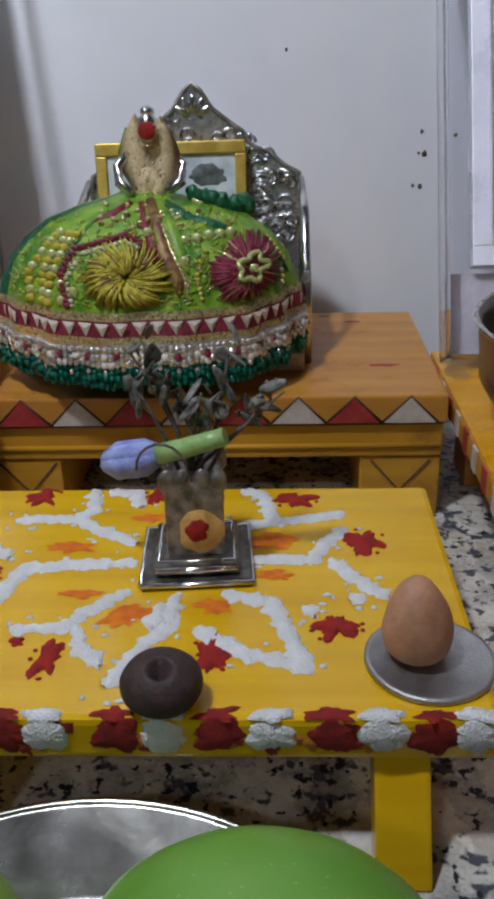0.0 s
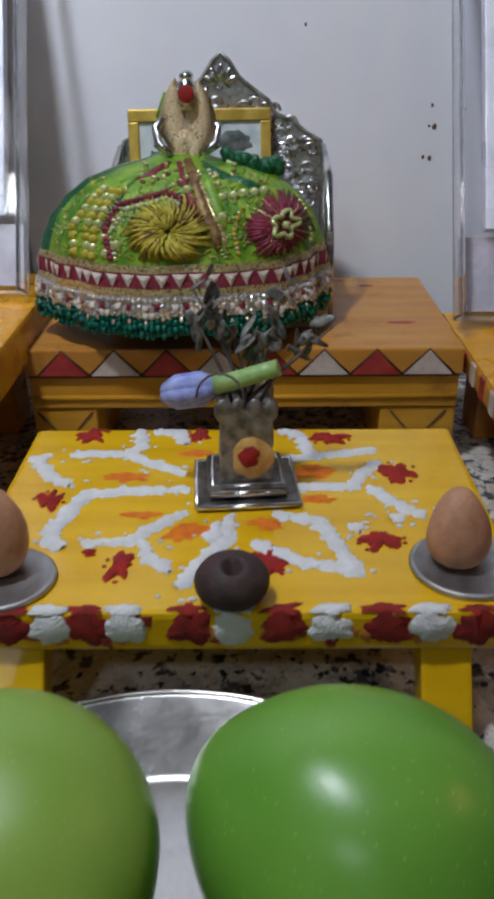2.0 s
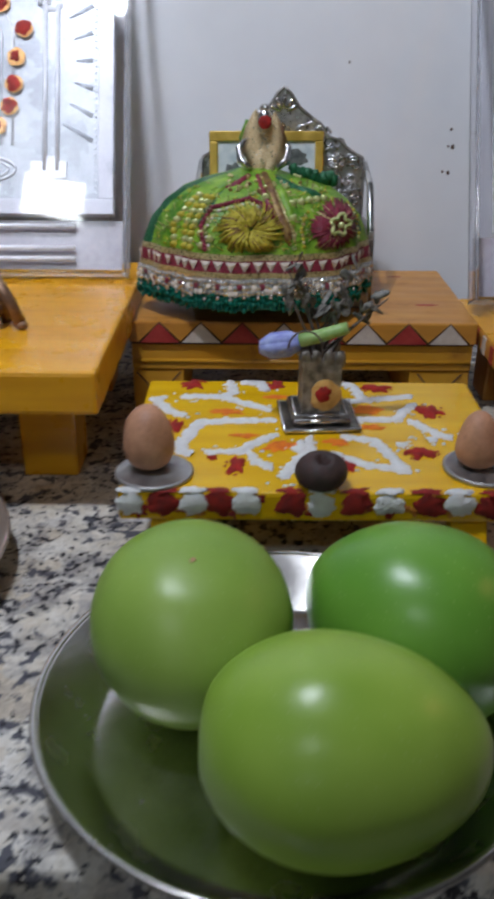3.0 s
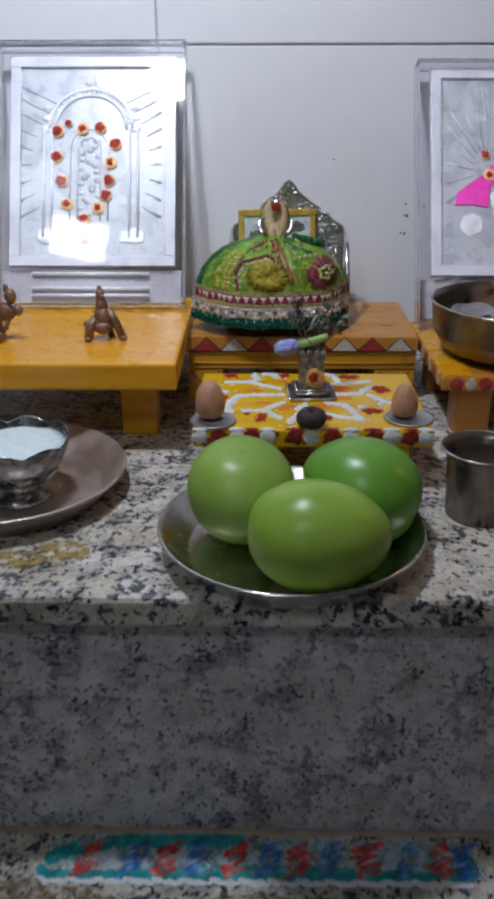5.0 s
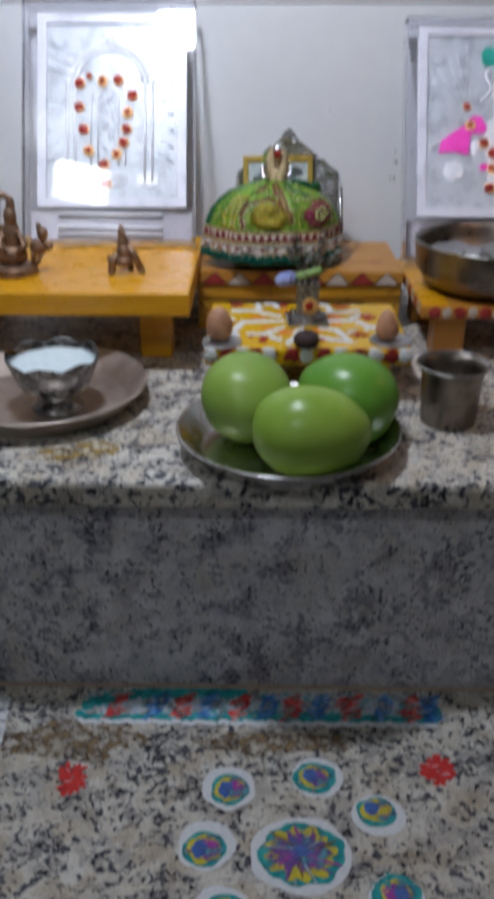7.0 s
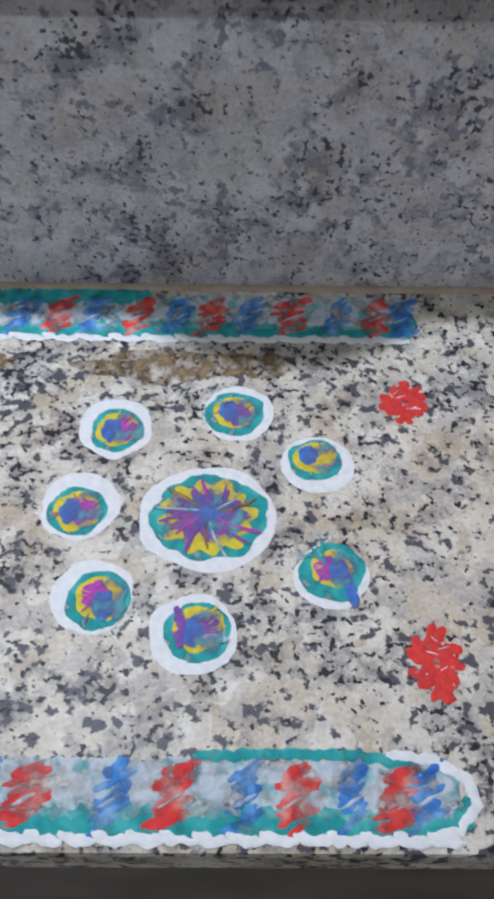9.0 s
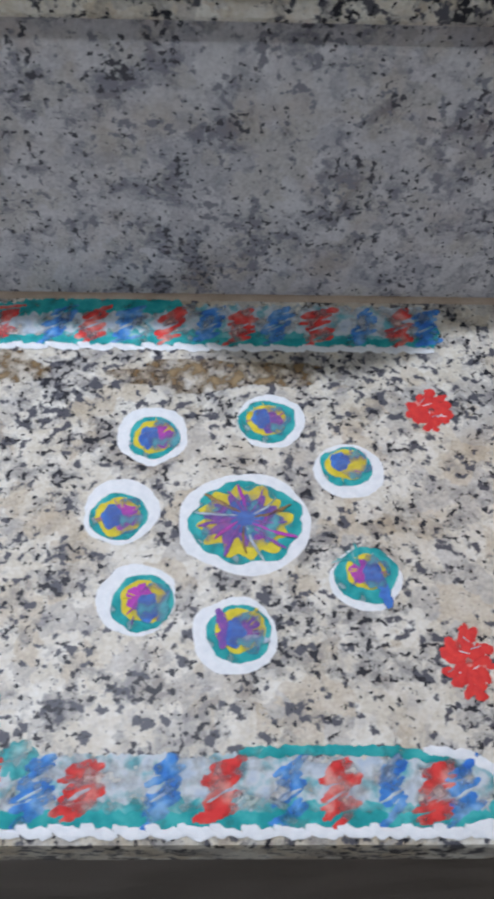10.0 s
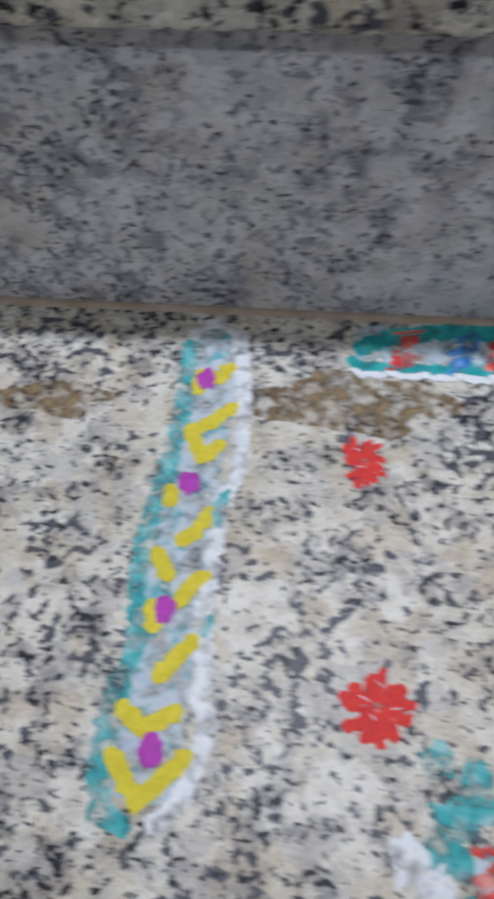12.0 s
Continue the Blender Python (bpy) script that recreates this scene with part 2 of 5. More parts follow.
def tube(points, radii, seg=8, bm=None):
    b = bmesh.new()
    pts = [Vector(p) for p in points]
    if not isinstance(radii, (list, tuple)):
        radii = [radii] * len(pts)
    rings = []
    for i, p in enumerate(pts):
        d = (pts[min(i + 1, len(pts) - 1)] - pts[max(i - 1, 0)]).normalized()
        q = d.to_track_quat('Z', 'Y')
        rings.append([b.verts.new(p + q @ Vector((radii[i] * math.cos(2 * math.pi * k / seg), radii[i] * math.sin(2 * math.pi * k / seg), 0))) for k in range(seg)])
    for r0, r1 in zip(rings, rings[1:]):
        for k in range(seg):
            b.faces.new((r0[k], r0[(k + 1) % seg], r1[(k + 1) % seg], r1[k])).smooth = True
    b.faces.new(rings[0][::-1])
    b.faces.new(rings[-1])
    return b if bm is None else merge(bm, b)


def ball(centre, radii, bm=None, u=16, v=10, jitter=0.0, freq=80.0, turn=None):
    b = bmesh.new()
    bmesh.ops.create_uvsphere(b, u_segments=u, v_segments=v, radius=1)
    for vt in b.verts:
        co = Vector((vt.co.x * radii[0], vt.co.y * radii[1], vt.co.z * radii[2]))
        if turn is not None:
            co = turn @ co
        if jitter:
            co += co.normalized() * jitter * noise.noise((co + Vector(centre)) * freq)
        vt.co = co + Vector(centre)
    for f in b.faces:
        f.smooth = True
    return b if bm is None else merge(bm, b)


def blob(cx, cy, rx, ry, z, h, rough=0.12, seed=0, n=36, petals=0, depth=0.0, hole=0.0, turn=0.0):
    """A low heap of paint or powder with an uneven edge."""
    b = bmesh.new()
    top, rim, inner = [], [], []
    for k in range(n):
        a = 2 * math.pi * k / n
        f = 1 + rough * noise.noise((math.cos(a) * 1.7 + seed, math.sin(a) * 1.7, seed * 0.37)) + 0.4 * rough * noise.noise((math.cos(a) * 6 + seed, math.sin(a) * 6, 1.0))
        if petals:
            f += depth * math.cos(petals * a + seed)
        c, s = math.cos(a + turn), math.sin(a + turn)
        rim.append(b.verts.new((cx + rx * f * c, cy + ry * f * s, z)))
        g = f * 0.86
        top.append(b.verts.new((cx + rx * g * c, cy + ry * g * s, z + h * (0.8 + 0.4 * noise.noise((k * 0.9, seed, 0))))))
        if hole:
            inner.append(b.verts.new((cx + rx * hole * c, cy + ry * hole * s, z + h * 0.6)))
    mid = None if hole else b.verts.new((cx, cy, z + h))
    for k in range(n):
        j = (k + 1) % n
        b.faces.new((rim[k], rim[j], top[j], top[k])).smooth = True
        if hole:
            b.faces.new((top[k], top[j], inner[j], inner[k])).smooth = True
        else:
            b.faces.new((top[k], top[j], mid)).smooth = True
    return b


def stroke(points, width, z, h, seed=0, rough=0.35, step=0.0015, bm=None):
    """A hand-laid line of powder or paint along points (x, y)."""
    b = bmesh.new()
    pts = []
    for p, q in zip(points, points[1:]):
        p, q = Vector((*p, 0)), Vector((*q, 0))
        n = max(2, int((q - p).length / step))
        pts += [p.lerp(q, i / n) for i in range(n)]
    pts.append(Vector((*points[-1], 0)))
    last = None
    for i, p in enumerate(pts):
        d = (pts[min(i + 2, len(pts) - 1)] - pts[max(i - 2, 0)]).normalized()
        s = Vector((-d.y, d.x, 0))
        end = min(1.0, 0.45 + 0.3 * min(i, len(pts) - 1 - i))
        wl = width / 2 * end * (1 + rough * noise.noise((i * 0.45, seed, 0)) + rough * 0.6 * noise.noise((i * 1.3, seed, 5)))
        wr = width / 2 * end * (1 + rough * noise.noise((i * 0.45, seed, 9)) + rough * 0.6 * noise.noise((i * 1.3, seed, 15)))
        hh = h * (0.75 + 0.5 * noise.noise((i * 0.7, seed, 3)))
        up = Vector((0, 0, 1))
        row = [b.verts.new(p + s * wl + up * z), b.verts.new(p + s * wl * 0.55 + up * (z + hh * 0.85)), b.verts.new(p + up * (z + hh)), b.verts.new(p - s * wr * 0.55 + up * (z + hh * 0.85)), b.verts.new(p - s * wr + up * z)]
        if last:
            for k in range(4):
                b.faces.new((last[k], row[k], row[k + 1], last[k + 1])).smooth = True
        last = row
    bmesh.ops.recalc_face_normals(b, faces=b.faces[:])
    return b if bm is None else merge(bm, b)


def prism(outline, y0, y1):
    """A flat outline (x, z), given thickness from y0 to y1."""
    b = bmesh.new()
    f = [b.verts.new((x, y0, z)) for x, z in outline]
    k = [b.verts.new((x, y1, z)) for x, z in outline]
    b.faces.new(f)
    b.faces.new(k[::-1])
    for i in range(len(f)):
        j = (i + 1) % len(f)
        b.faces.new((f[j], f[i], k[i], k[j]))
    bmesh.ops.recalc_face_normals(b, faces=b.faces[:])
    return b


def setting(name, bm, material, label, category="structure"):
    return tagged(part(name, bm, material), label, category, kind="structure")


# ---- structure ----
LEDGE, WALL = 0.1815, 0.4125
setting("floor", box((-1.3, -1.7, -0.50), (1.5, -0.277, -0.45)), FLOOR, "dark brown stone floor in front of the ledges", "floor")
setting("ledge_lower", box((-1.2, -0.279, -0.03), (1.4, 0.02, 0.0), 0.003), GRANITE, "polished speckled granite lower step", "ledge")
setting("plinth_lower", box((-1.2, -0.270, -0.45), (1.4, 0.02, -0.0305)), FLOOR, "dark front below the lower granite step", "plinth")
setting("riser", box((-1.2, 0.0, 0.0005), (1.4, 0.02, 0.1605)), HAZED_STONE, "speckled granite riser with grey sheen in its colour, between the ledges", "riser")
setting("ledge_upper", box((-1.2, -0.017, 0.161), (1.4, 0.41, LEDGE), 0.0065, None, 4), GRANITE, "polished speckled granite upper ledge with a projecting nosing", "ledge")
setting("wall_back", box((-1.2, 0.4165, -0.45), (1.4, 0.50, 2.05)), GROUT, "white tiled wall behind the shrine", "wall")
# side walls and ceiling out of view, added to enclose the light
setting("wall_left", box((-1.25, -1.7, -0.45), (-1.2, 0.50, 2.05)), DIM_PLASTER, "unseen dim grey side wall, added to close the room", "wall")
setting("wall_right", box((1.4, -1.7, -0.45), (1.45, 0.50, 2.05)), DIM_PLASTER, "unseen dim grey side wall, added to close the room", "wall")
setting("ceiling", box((-1.25, -1.75, 2.05), (1.45, 0.50, 2.1)), DIM_PLASTER, "unseen dim grey ceiling, added to close the room", "ceiling")
# unseen rear wall with two window openings, one high and one low
rear = bmesh.new()
for lo, hi in (((-1.25, -1.75, -0.45), (-0.76, -1.7, 2.05)), ((-0.28, -1.75, -0.45), (1.45, -1.7, 2.05)),
               ((-0.76, -1.75, -0.45), (-0.28, -1.7, 0.58)), ((-0.76, -1.75, 0.82), (-0.28, -1.7, 1.80)), ((-0.76, -1.75, 2.03), (-0.28, -1.7, 2.05))):
    box(lo, hi, 0, rear)
setting("wall_rear", rear, DIM_PLASTER, "unseen dim grey wall with two small window openings", "wall")


# ---- things on the upper ledge ----
def plate(name, at, r, h, label, material, group=""):
    t = thing(name, at, label, "plate", group)
    base = r * 0.80
    part("dish", lathe([(base * 0.3, 0.0), (base, 0.0), (base + 0.002, 0.0006), (r - 0.001, h - 0.0012), (r, h), (r - 0.0004, h + 0.0006), (r - 0.0016, h),
                        (base + 0.0005, 0.0022), (base - 0.002, 0.0012), (base * 0.3, 0.0011)], 72), material, t)
    part("rolled_rim", lathe([(r + 0.0011 * math.cos(a), h + 0.0011 * math.sin(a)) for a in [k * math.pi / 4 for k in range(8)]], 72, True), material, t)
    return t


def mango(at, radii, material, label, rx=0, ry=0, rz=0, beak=0.12, stem=(0, 0)):
    t = thing("green_mango", at, label, "mango", "mangoes on the plate")
    t.matrix_world = pose(*at, rx, ry, rz)
    b = bmesh.new()
    bmesh.ops.create_uvsphere(b, u_segments=56, v_segments=36, radius=1)
    for v in b.verts:
        x, y, z = v.co
        y2, z2 = y * (1 - 0.10 * x) , z * (1 - 0.06 * x) + 0.05 * (x * x - 0.4)
        co = Vector((radii[0] * x * (1 + beak * max(0, x) ** 3), radii[1] * y2, radii[2] * z2))
        co *= 1 + 0.012 * noise.noise(v.co * 2.1)
        if x < -0.93:
            co.x += radii[0] * 0.35 * (-0.93 - x)
        v.co = co
    for f in b.faces:
        f.smooth = True
    part("flesh", b, material, t)
    part("stem_scar", lathe([(0.0003, 0.0), (0.0009, 0.0), (0.0007, 0.0003), (0.0003, 0.0002)], 12), NUT, t, "small dark stem scar").matrix_local = pose(-radii[0] * 0.972, 0, 0.002, 0, -90, 0)
    return t


plate("mango_plate", (0.084, 0.034, LEDGE), 0.0745, 0.0165, "round stainless steel plate under three green mangoes", STEEL, "steel plates")
plate("offering_plate", (-0.099, 0.107, LEDGE), 0.0775, 0.0165, "round brushed steel plate carrying a footed silver cup", PLATE_STEEL, "steel plates")
mango((0.0550, 0.046, 0.2125), (0.030, 0.0305, 0.032), MANGO_A, "pale green raw mango standing on end on the plate", 0, 70, 100)
mango((0.1250, 0.050, 0.2112), (0.0345, 0.031, 0.0315), MANGO_B, "deep green glossy raw mango on the plate", 0, -13, 160, 0.05)
mango((0.0960, -0.003, 0.2117), (0.0370, 0.0295, 0.0293), MANGO_C, "green raw mango lying at the plate's front", 0, 0, -6, 0.035)


def legged_stool(name, at, size, top, leg, label, material, legs_at, group=""):
    """A low wooden stool: at is its front left corner on the ledge."""
    t = thing(name, at, label, "stool", group)
    w, d, h = size
    part("top_board", box((0, 0, h - top), (w, d, h), 0.002), material, t)
    for x, y in legs_at:
        part("leg", box((x, y, 0), (x + leg, y + leg, h - top), 0.0015), material, t)
    return t


legged_stool("yellow_stool", (-0.225, 0.160, LEDGE), (0.234, 0.19, 0.0690), 0.0192, 0.0265, "low yellow-painted wooden stool with chipped edges", YELLOW,
             [(0.188, 0.041), (0.012, 0.041), (0.188, 0.15), (0.012, 0.15)])
right = legged_stool("dotted_stool", (0.1965, 0.190, LEDGE), (0.19, 0.15, 0.0500), 0.0105, 0.026, "low ochre wooden stool with red and white dots on its edge", OCHRE,
                     [(0.0145, 0.012), (0.15, 0.012), (0.012, 0.11), (0.15, 0.11)])

# box stool with triangles
bs = thing("triangle_stool", (0.0, 0.273, LEDGE), "worn ochre wooden stool with red and white triangles on its edge", "stool")
bs_top = part("top_board", box((0.0065, 0, 0.0435), (0.1935, 0.115, 0.0555), 0.0012), OCHRE, bs)
part("apron", box((0.0075, 0.0015, 0.0280), (0.1925, 0.112, 0.0430), 0.001), OCHRE_FRONT, bs)
for x0, x1 in ((0.0075, 0.0355), (0.1595, 0.1925)):
    part("leg", box((x0, 0.0025, 0), (x1, 0.112, 0.0275), 0.001), OCHRE_FRONT, bs)

# small table
tb = thing("small_table", (0.0, 0.0, LEDGE), "small bright yellow painted wooden table decorated with powder", "table")
part("top_board", box((0.0235, 0.109, 0.0300), (0.1770, 0.2225, 0.0420), 0.0018), BRIGHT, tb)
for x in (0.0350, 0.1485):
    for y in (0.112, 0.203):
        lg = box((x, y, 0), (x + 0.0135, y + 0.012, 0.0297), 0.001)
        for v in lg.verts:
            if v.co.z < 0.01:
                v.co.y += -0.015 if y < 0.15 else 0.012
        part("leg", lg, BRIGHT, tb, "splayed yellow leg")

# steel tumbler
tm = thing("steel_tumbler", (0.2005, 0.078, LEDGE), "small stainless steel tumbler with a flared rim", "cup")
part("body", lathe([(0.0005, 0.0), (0.0185, 0.0), (0.0198, 0.0012), (0.0215, 0.036), (0.0225, 0.0405), (0.0252, 0.0442), (0.0246, 0.0446), (0.0218, 0.041), (0.0208, 0.036), (0.019, 0.002), (0.0005, 0.0015)], 48), DULL_STEEL, tm)
part("rim", lathe([(0.0252 + 0.0008 * math.cos(a), 0.0444 + 0.0008 * math.sin(a)) for a in [k * math.pi / 4 for k in range(8)]], 48, True), STEEL, tm)


FABRIC = plain("green_cloth", (0.055, 0.19, 0.010), (0.25, 0.42, 0.03), 0.36, scale=140, fine=1500, bumpy=0.5)
DARK_FABRIC = plain("dark_green_cloth", (0.004, 0.07, 0.025), (0.02, 0.15, 0.06), 0.35, 0.2, scale=500, fine=1500, bumpy=0.6)
TEAL_BEADS = plain("teal_beads", (0.0, 0.09, 0.06), (0.01, 0.20, 0.14), 0.2, 0.3, scale=600, bumpy=0.3)
SEQUIN = plain("silver_sequins", (0.62, 0.61, 0.58), (0.88, 0.87, 0.85), 0.17, 0.82, scale=700, bumpy=0.4)
GOLD_TRIM = plain("gold_trim", (0.42, 0.34, 0.13), (0.78, 0.68, 0.38), 0.3, 0.7, scale=900, bumpy=0.6)
BACK_SILVER = plain("embossed_silver_plate", (0.45, 0.45, 0.47), (0.74, 0.74, 0.76), 0.30, 0.92, scale=420, fine=1200, bumpy=0.5)
CREAM = plain("cream_cloth", (0.62, 0.55, 0.48), (0.74, 0.68, 0.60), 0.6, scale=300)
MAROON = plain("maroon_cloth", (0.13, 0.008, 0.02), (0.25, 0.02, 0.05), 0.55, scale=500, bumpy=0.5)
THREAD = plain("yellow_thread", (0.34, 0.29, 0.02), (0.56, 0.47, 0.05), 0.55, scale=500)
GLITTER = plain("beige_glitter_cloth", (0.66, 0.49, 0.25), (0.84, 0.68, 0.42), 0.4, 0.1, scale=900, fine=3000, bumpy=0.8)
SASH = plain("brown_gold_sash", (0.13, 0.05, 0.025), (0.34, 0.22, 0.07), 0.45, 0.25, scale=350, bumpy=0.6)
PALE_GREEN = plain("pale_green_sequin", (0.42, 0.50, 0.16), (0.60, 0.62, 0.30), 0.25, 0.3, scale=300)
SKY_PRINT = plain("faded_print", (0.45, 0.52, 0.56), (0.72, 0.74, 0.74), 0.35, scale=110)
DARK_PRINT = plain("dark_print", (0.05, 0.06, 0.06), (0.16, 0.17, 0.16), 0.4, scale=200)


# ---- the triangle stool's painted edge ----
def flat_tri(x, z, w, h, up=True):
    o = [(x - w / 2, z), (x + w / 2, z), (x, z + h)] if up else [(x - w / 2, z + h), (x, z), (x + w / 2, z + h)]
    return prism(o, -0.0007, 0.0006)


for k in range(8):
    x = 0.0232 + k * 0.0222
    part("painted_triangle", flat_tri(x, 0.0440, 0.0205, 0.0108), BRICK_RED if k % 2 == 0 else DULL_WHITE, bs_top)
    part("carved_groove", tube([(x - 0.0111, -0.0003, 0.0440), (x, -0.0003, 0.0552), (x + 0.0111, -0.0003, 0.0440)], 0.0005, 5), GROOVE, bs_top)
part("carved_groove", box((0.0075, 0.0006, 0.0428), (0.1925, 0.004, 0.0437)), GROOVE, bs)
part("moulding", tube([(0.0085, 0.0015, 0.0330), (0.1915, 0.0015, 0.0330)], 0.0012, 8), OCHRE_FRONT, bs)
for x in (0.0215, 0.176):
    part("carved_groove", tube([(x - 0.012, 0.0023, 0.026), (x, 0.0023, 0.012), (x + 0.012, 0.0023, 0.026)], 0.0005, 5), GROOVE, bs)
for x, y, w in ((0.172, 0.035, 0.006), (0.163, 0.098, 0.004), (0.150, 0.108, 0.003), (0.06, 0.02, 0.004)):
    part("wood_scar", blob(x, y, w, w * 0.3, 0.0555, 0.0002, 0.5, x * 100, 16), BRICK_RED, bs_top)

# dots on the other stool's edge
for k in range(9):
    x = 0.011 + k * 0.0205
    d = blob(0, 0, 0.0052, 0.0050, 0, 0.0005, 0.25, k * 1.7, 20)
    d.transform(Matrix.Translation((x, 0.0, 0.0447)) @ Matrix.Rotation(radians(90), 4, 'X'))
    part("painted_dot", d, BRICK_RED, right)
    w = blob(0, 0, 0.0042, 0.0046, 0, 0.0004, 0.3, k * 2.3, 16)
    w.transform(Matrix.Translation((x + 0.0103, 0.0, 0.0447)) @ Matrix.Rotation(radians(90), 4, 'X'))
    part("painted_dot", w, DULL_WHITE, right)
for k in range(8):
    part("painted_stripe", box((-0.0004, 0.012 + k * 0.016, 0.0405), (0.001, 0.018 + k * 0.016, 0.0495)), BRICK_RED if k % 2 else DULL_WHITE, right)
part("side_board", box((0.0006, 0.002, 0.0501), (0.022, 0.148, 0.0508)), YELLOW, right, "yellow painted border strip")


# ---- powder pattern on the small table ----
TOP = LEDGE + 0.042
pw = thing("powder_pattern", (0, 0, TOP), "white, red and orange powder pattern drawn on the yellow table", "rangoli")
LINES_A = [[(0.0619, 0.2205), (0.0647, 0.207), (0.0593, 0.2011), (0.0454, 0.2013), (0.0398, 0.1995)],
           [(0.0674, 0.2195), (0.0771, 0.2182), (0.0799, 0.2079)],
           [(0.0339, 0.1996), (0.0283, 0.1977), (0.0358, 0.1846), (0.044, 0.1775)],
           [(0.0593, 0.2011), (0.0713, 0.1924), (0.0821, 0.1849)],
           [(0.0838, 0.1745), (0.0649, 0.1738), (0.0508, 0.1717), (0.0465, 0.1598), (0.0433, 0.1454), (0.0496, 0.14)],
           [(0.054, 0.1421), (0.0683, 0.1438), (0.0759, 0.1535), (0.0836, 0.1599)]]
LINES_B = [[(0.0715, 0.1438), (0.0754, 0.1346), (0.0811, 0.1273)],
           [(0.097, 0.1576), (0.0967, 0.1448), (0.0903, 0.135), (0.086, 0.1249), (0.0833, 0.1199)],
           [(0.1102, 0.1589), (0.1237, 0.1543), (0.1282, 0.1418), (0.1327, 0.1268), (0.1184, 0.1325), (0.1038, 0.1421)],
           [(0.1181, 0.1763), (0.1361, 0.176), (0.142, 0.1874), (0.1471, 0.1936)],
           [(0.1415, 0.1759), (0.1492, 0.1645), (0.1566, 0.1565)],
           [(0.1133, 0.2195), (0.1211, 0.2164), (0.1243, 0.1979), (0.1478, 0.2033)],
           [(0.1243, 0.1979), (0.1138, 0.1961)], [(0.1323, 0.1514), (0.1372, 0.151)], [(0.1455, 0.1549), (0.1498, 0.1572)],
           [(0.0936, 0.1533), (0.0925, 0.1422)]]
for k, line in enumerate(LINES_A + LINES_B):
    part("white_line", stroke(line, 0.0054, 0.0001, 0.0012, k * 3.1, 0.75, 0.0011), WHITE, pw)
for k in range(120):  # stray grains beside the lines
    line = (LINES_A + LINES_B)[k % 16]
    p = Vector(random.choice(line))
    x, y = p.x + random.uniform(-0.006, 0.006), p.y + random.uniform(-0.006, 0.006)
    if 0.027 < x < 0.173 and 0.113 < y < 0.219:
        part("powder_grain", blob(x, y, random.uniform(0.0004, 0.0013), random.uniform(0.0004, 0.001), 0.0001, 0.0005, 0.5, k, 8), WHITE, pw)
for k, (x, y, rx, ry) in enumerate([(0.0453, 0.216, 0.0052, 0.0045), (0.0844, 0.216, 0.0035, 0.0045), (0.1316, 0.2127, 0.006, 0.004), (0.1526, 0.1862, 0.0055, 0.0062), (0.0392, 0.1676, 0.004, 0.0055),
                                    (0.0668, 0.1303, 0.0032, 0.0062), (0.1414, 0.1438, 0.0055, 0.006), (0.1084, 0.1318, 0.0038, 0.007), (0.0575, 0.1373, 0.0015, 0.0012)]):
    part("red_dab", blob(x, y, rx, ry, 0.0001, 0.0010, 0.9, k * 5.3, 44, 0, 0, 0, k), RED, pw)
    for q in range(5):
        a = random.uniform(0, 6.28)
        part("powder_grain", blob(x + rx * 1.25 * math.cos(a), y + ry * 1.2 * math.sin(a), 0.0007, 0.0006, 0.0001, 0.0004, 0.5, q + k, 8), RED, pw)
for k, (x, y, rx, ry) in enumerate([(0.0631, 0.1841, 0.0085, 0.0028), (0.085, 0.2006, 0.005, 0.003), (0.1257, 0.1866, 0.0085, 0.004), (0.1242, 0.168, 0.0055, 0.0026),
                                    (0.0848, 0.1491, 0.0062, 0.005), (0.1078, 0.1531, 0.0052, 0.004), (0.07, 0.1586, 0.0068, 0.0016)]):
    for q in range(3):
        part("orange_smear", blob(x + random.uniform(-0.3, 0.3) * rx, y + random.uniform(-0.5, 0.5) * ry, rx * 0.74, ry * 0.72, 0.0001, 0.0003, 1.1, k * 7 + q, 30), ORANGE, pw)
EDGE_STAIN = plain("red_brown_stain", (0.36, 0.10, 0.01), (0.52, 0.20, 0.015), 0.7, scale=300)
for k, x in enumerate((0.0285, 0.0405, 0.0518, 0.0611, 0.0712, 0.0883, 0.099, 0.1117, 0.1241, 0.1386, 0.1499, 0.1625, 0.172)):
    white = k in (0, 2, 4, 6, 8, 10, 12)
    d = blob(0, 0, 0.0054 if white else 0.0062, 0.0048 if white else 0.0050, 0, 0.0010 if white else 0.0005, 0.36, k * 4.1, 48)
    d.transform(Matrix.Translation((x, 0.109, -0.0047)) @ Matrix.Rotation(radians(90), 4, 'X'))
    part("edge_dab", d, WHITE if white else DARK_RED, pw)
    for q in range(3):  # rubbed stain and loose specks beside each dab
        e = blob(0, 0, random.uniform(0.0012, 0.0034), random.uniform(0.0010, 0.0026), 0, 0.0003, 0.8, k * 3 + q, 20)
        e.transform(Matrix.Translation((x + random.uniform(-0.0065, 0.0065), 0.1090, -0.0055 + random.uniform(-0.0035, 0.0035))) @ Matrix.Rotation(radians(90), 4, 'X'))
        part("edge_stain", e, (EDGE_STAIN, DARK_RED, EDGE_STAIN)[q], pw)
    if not white:
        part("edge_dab", blob(x, 0.1108, 0.0050, 0.0022, 0.0001, 0.0004, 0.9, k * 2.9, 24), DARK_RED, pw)
    if white:
        part("edge_dab", blob(x, 0.1104, 0.0050, 0.0021, 0.0001, 0.0010, 0.6, k * 2.2, 24), WHITE, pw)


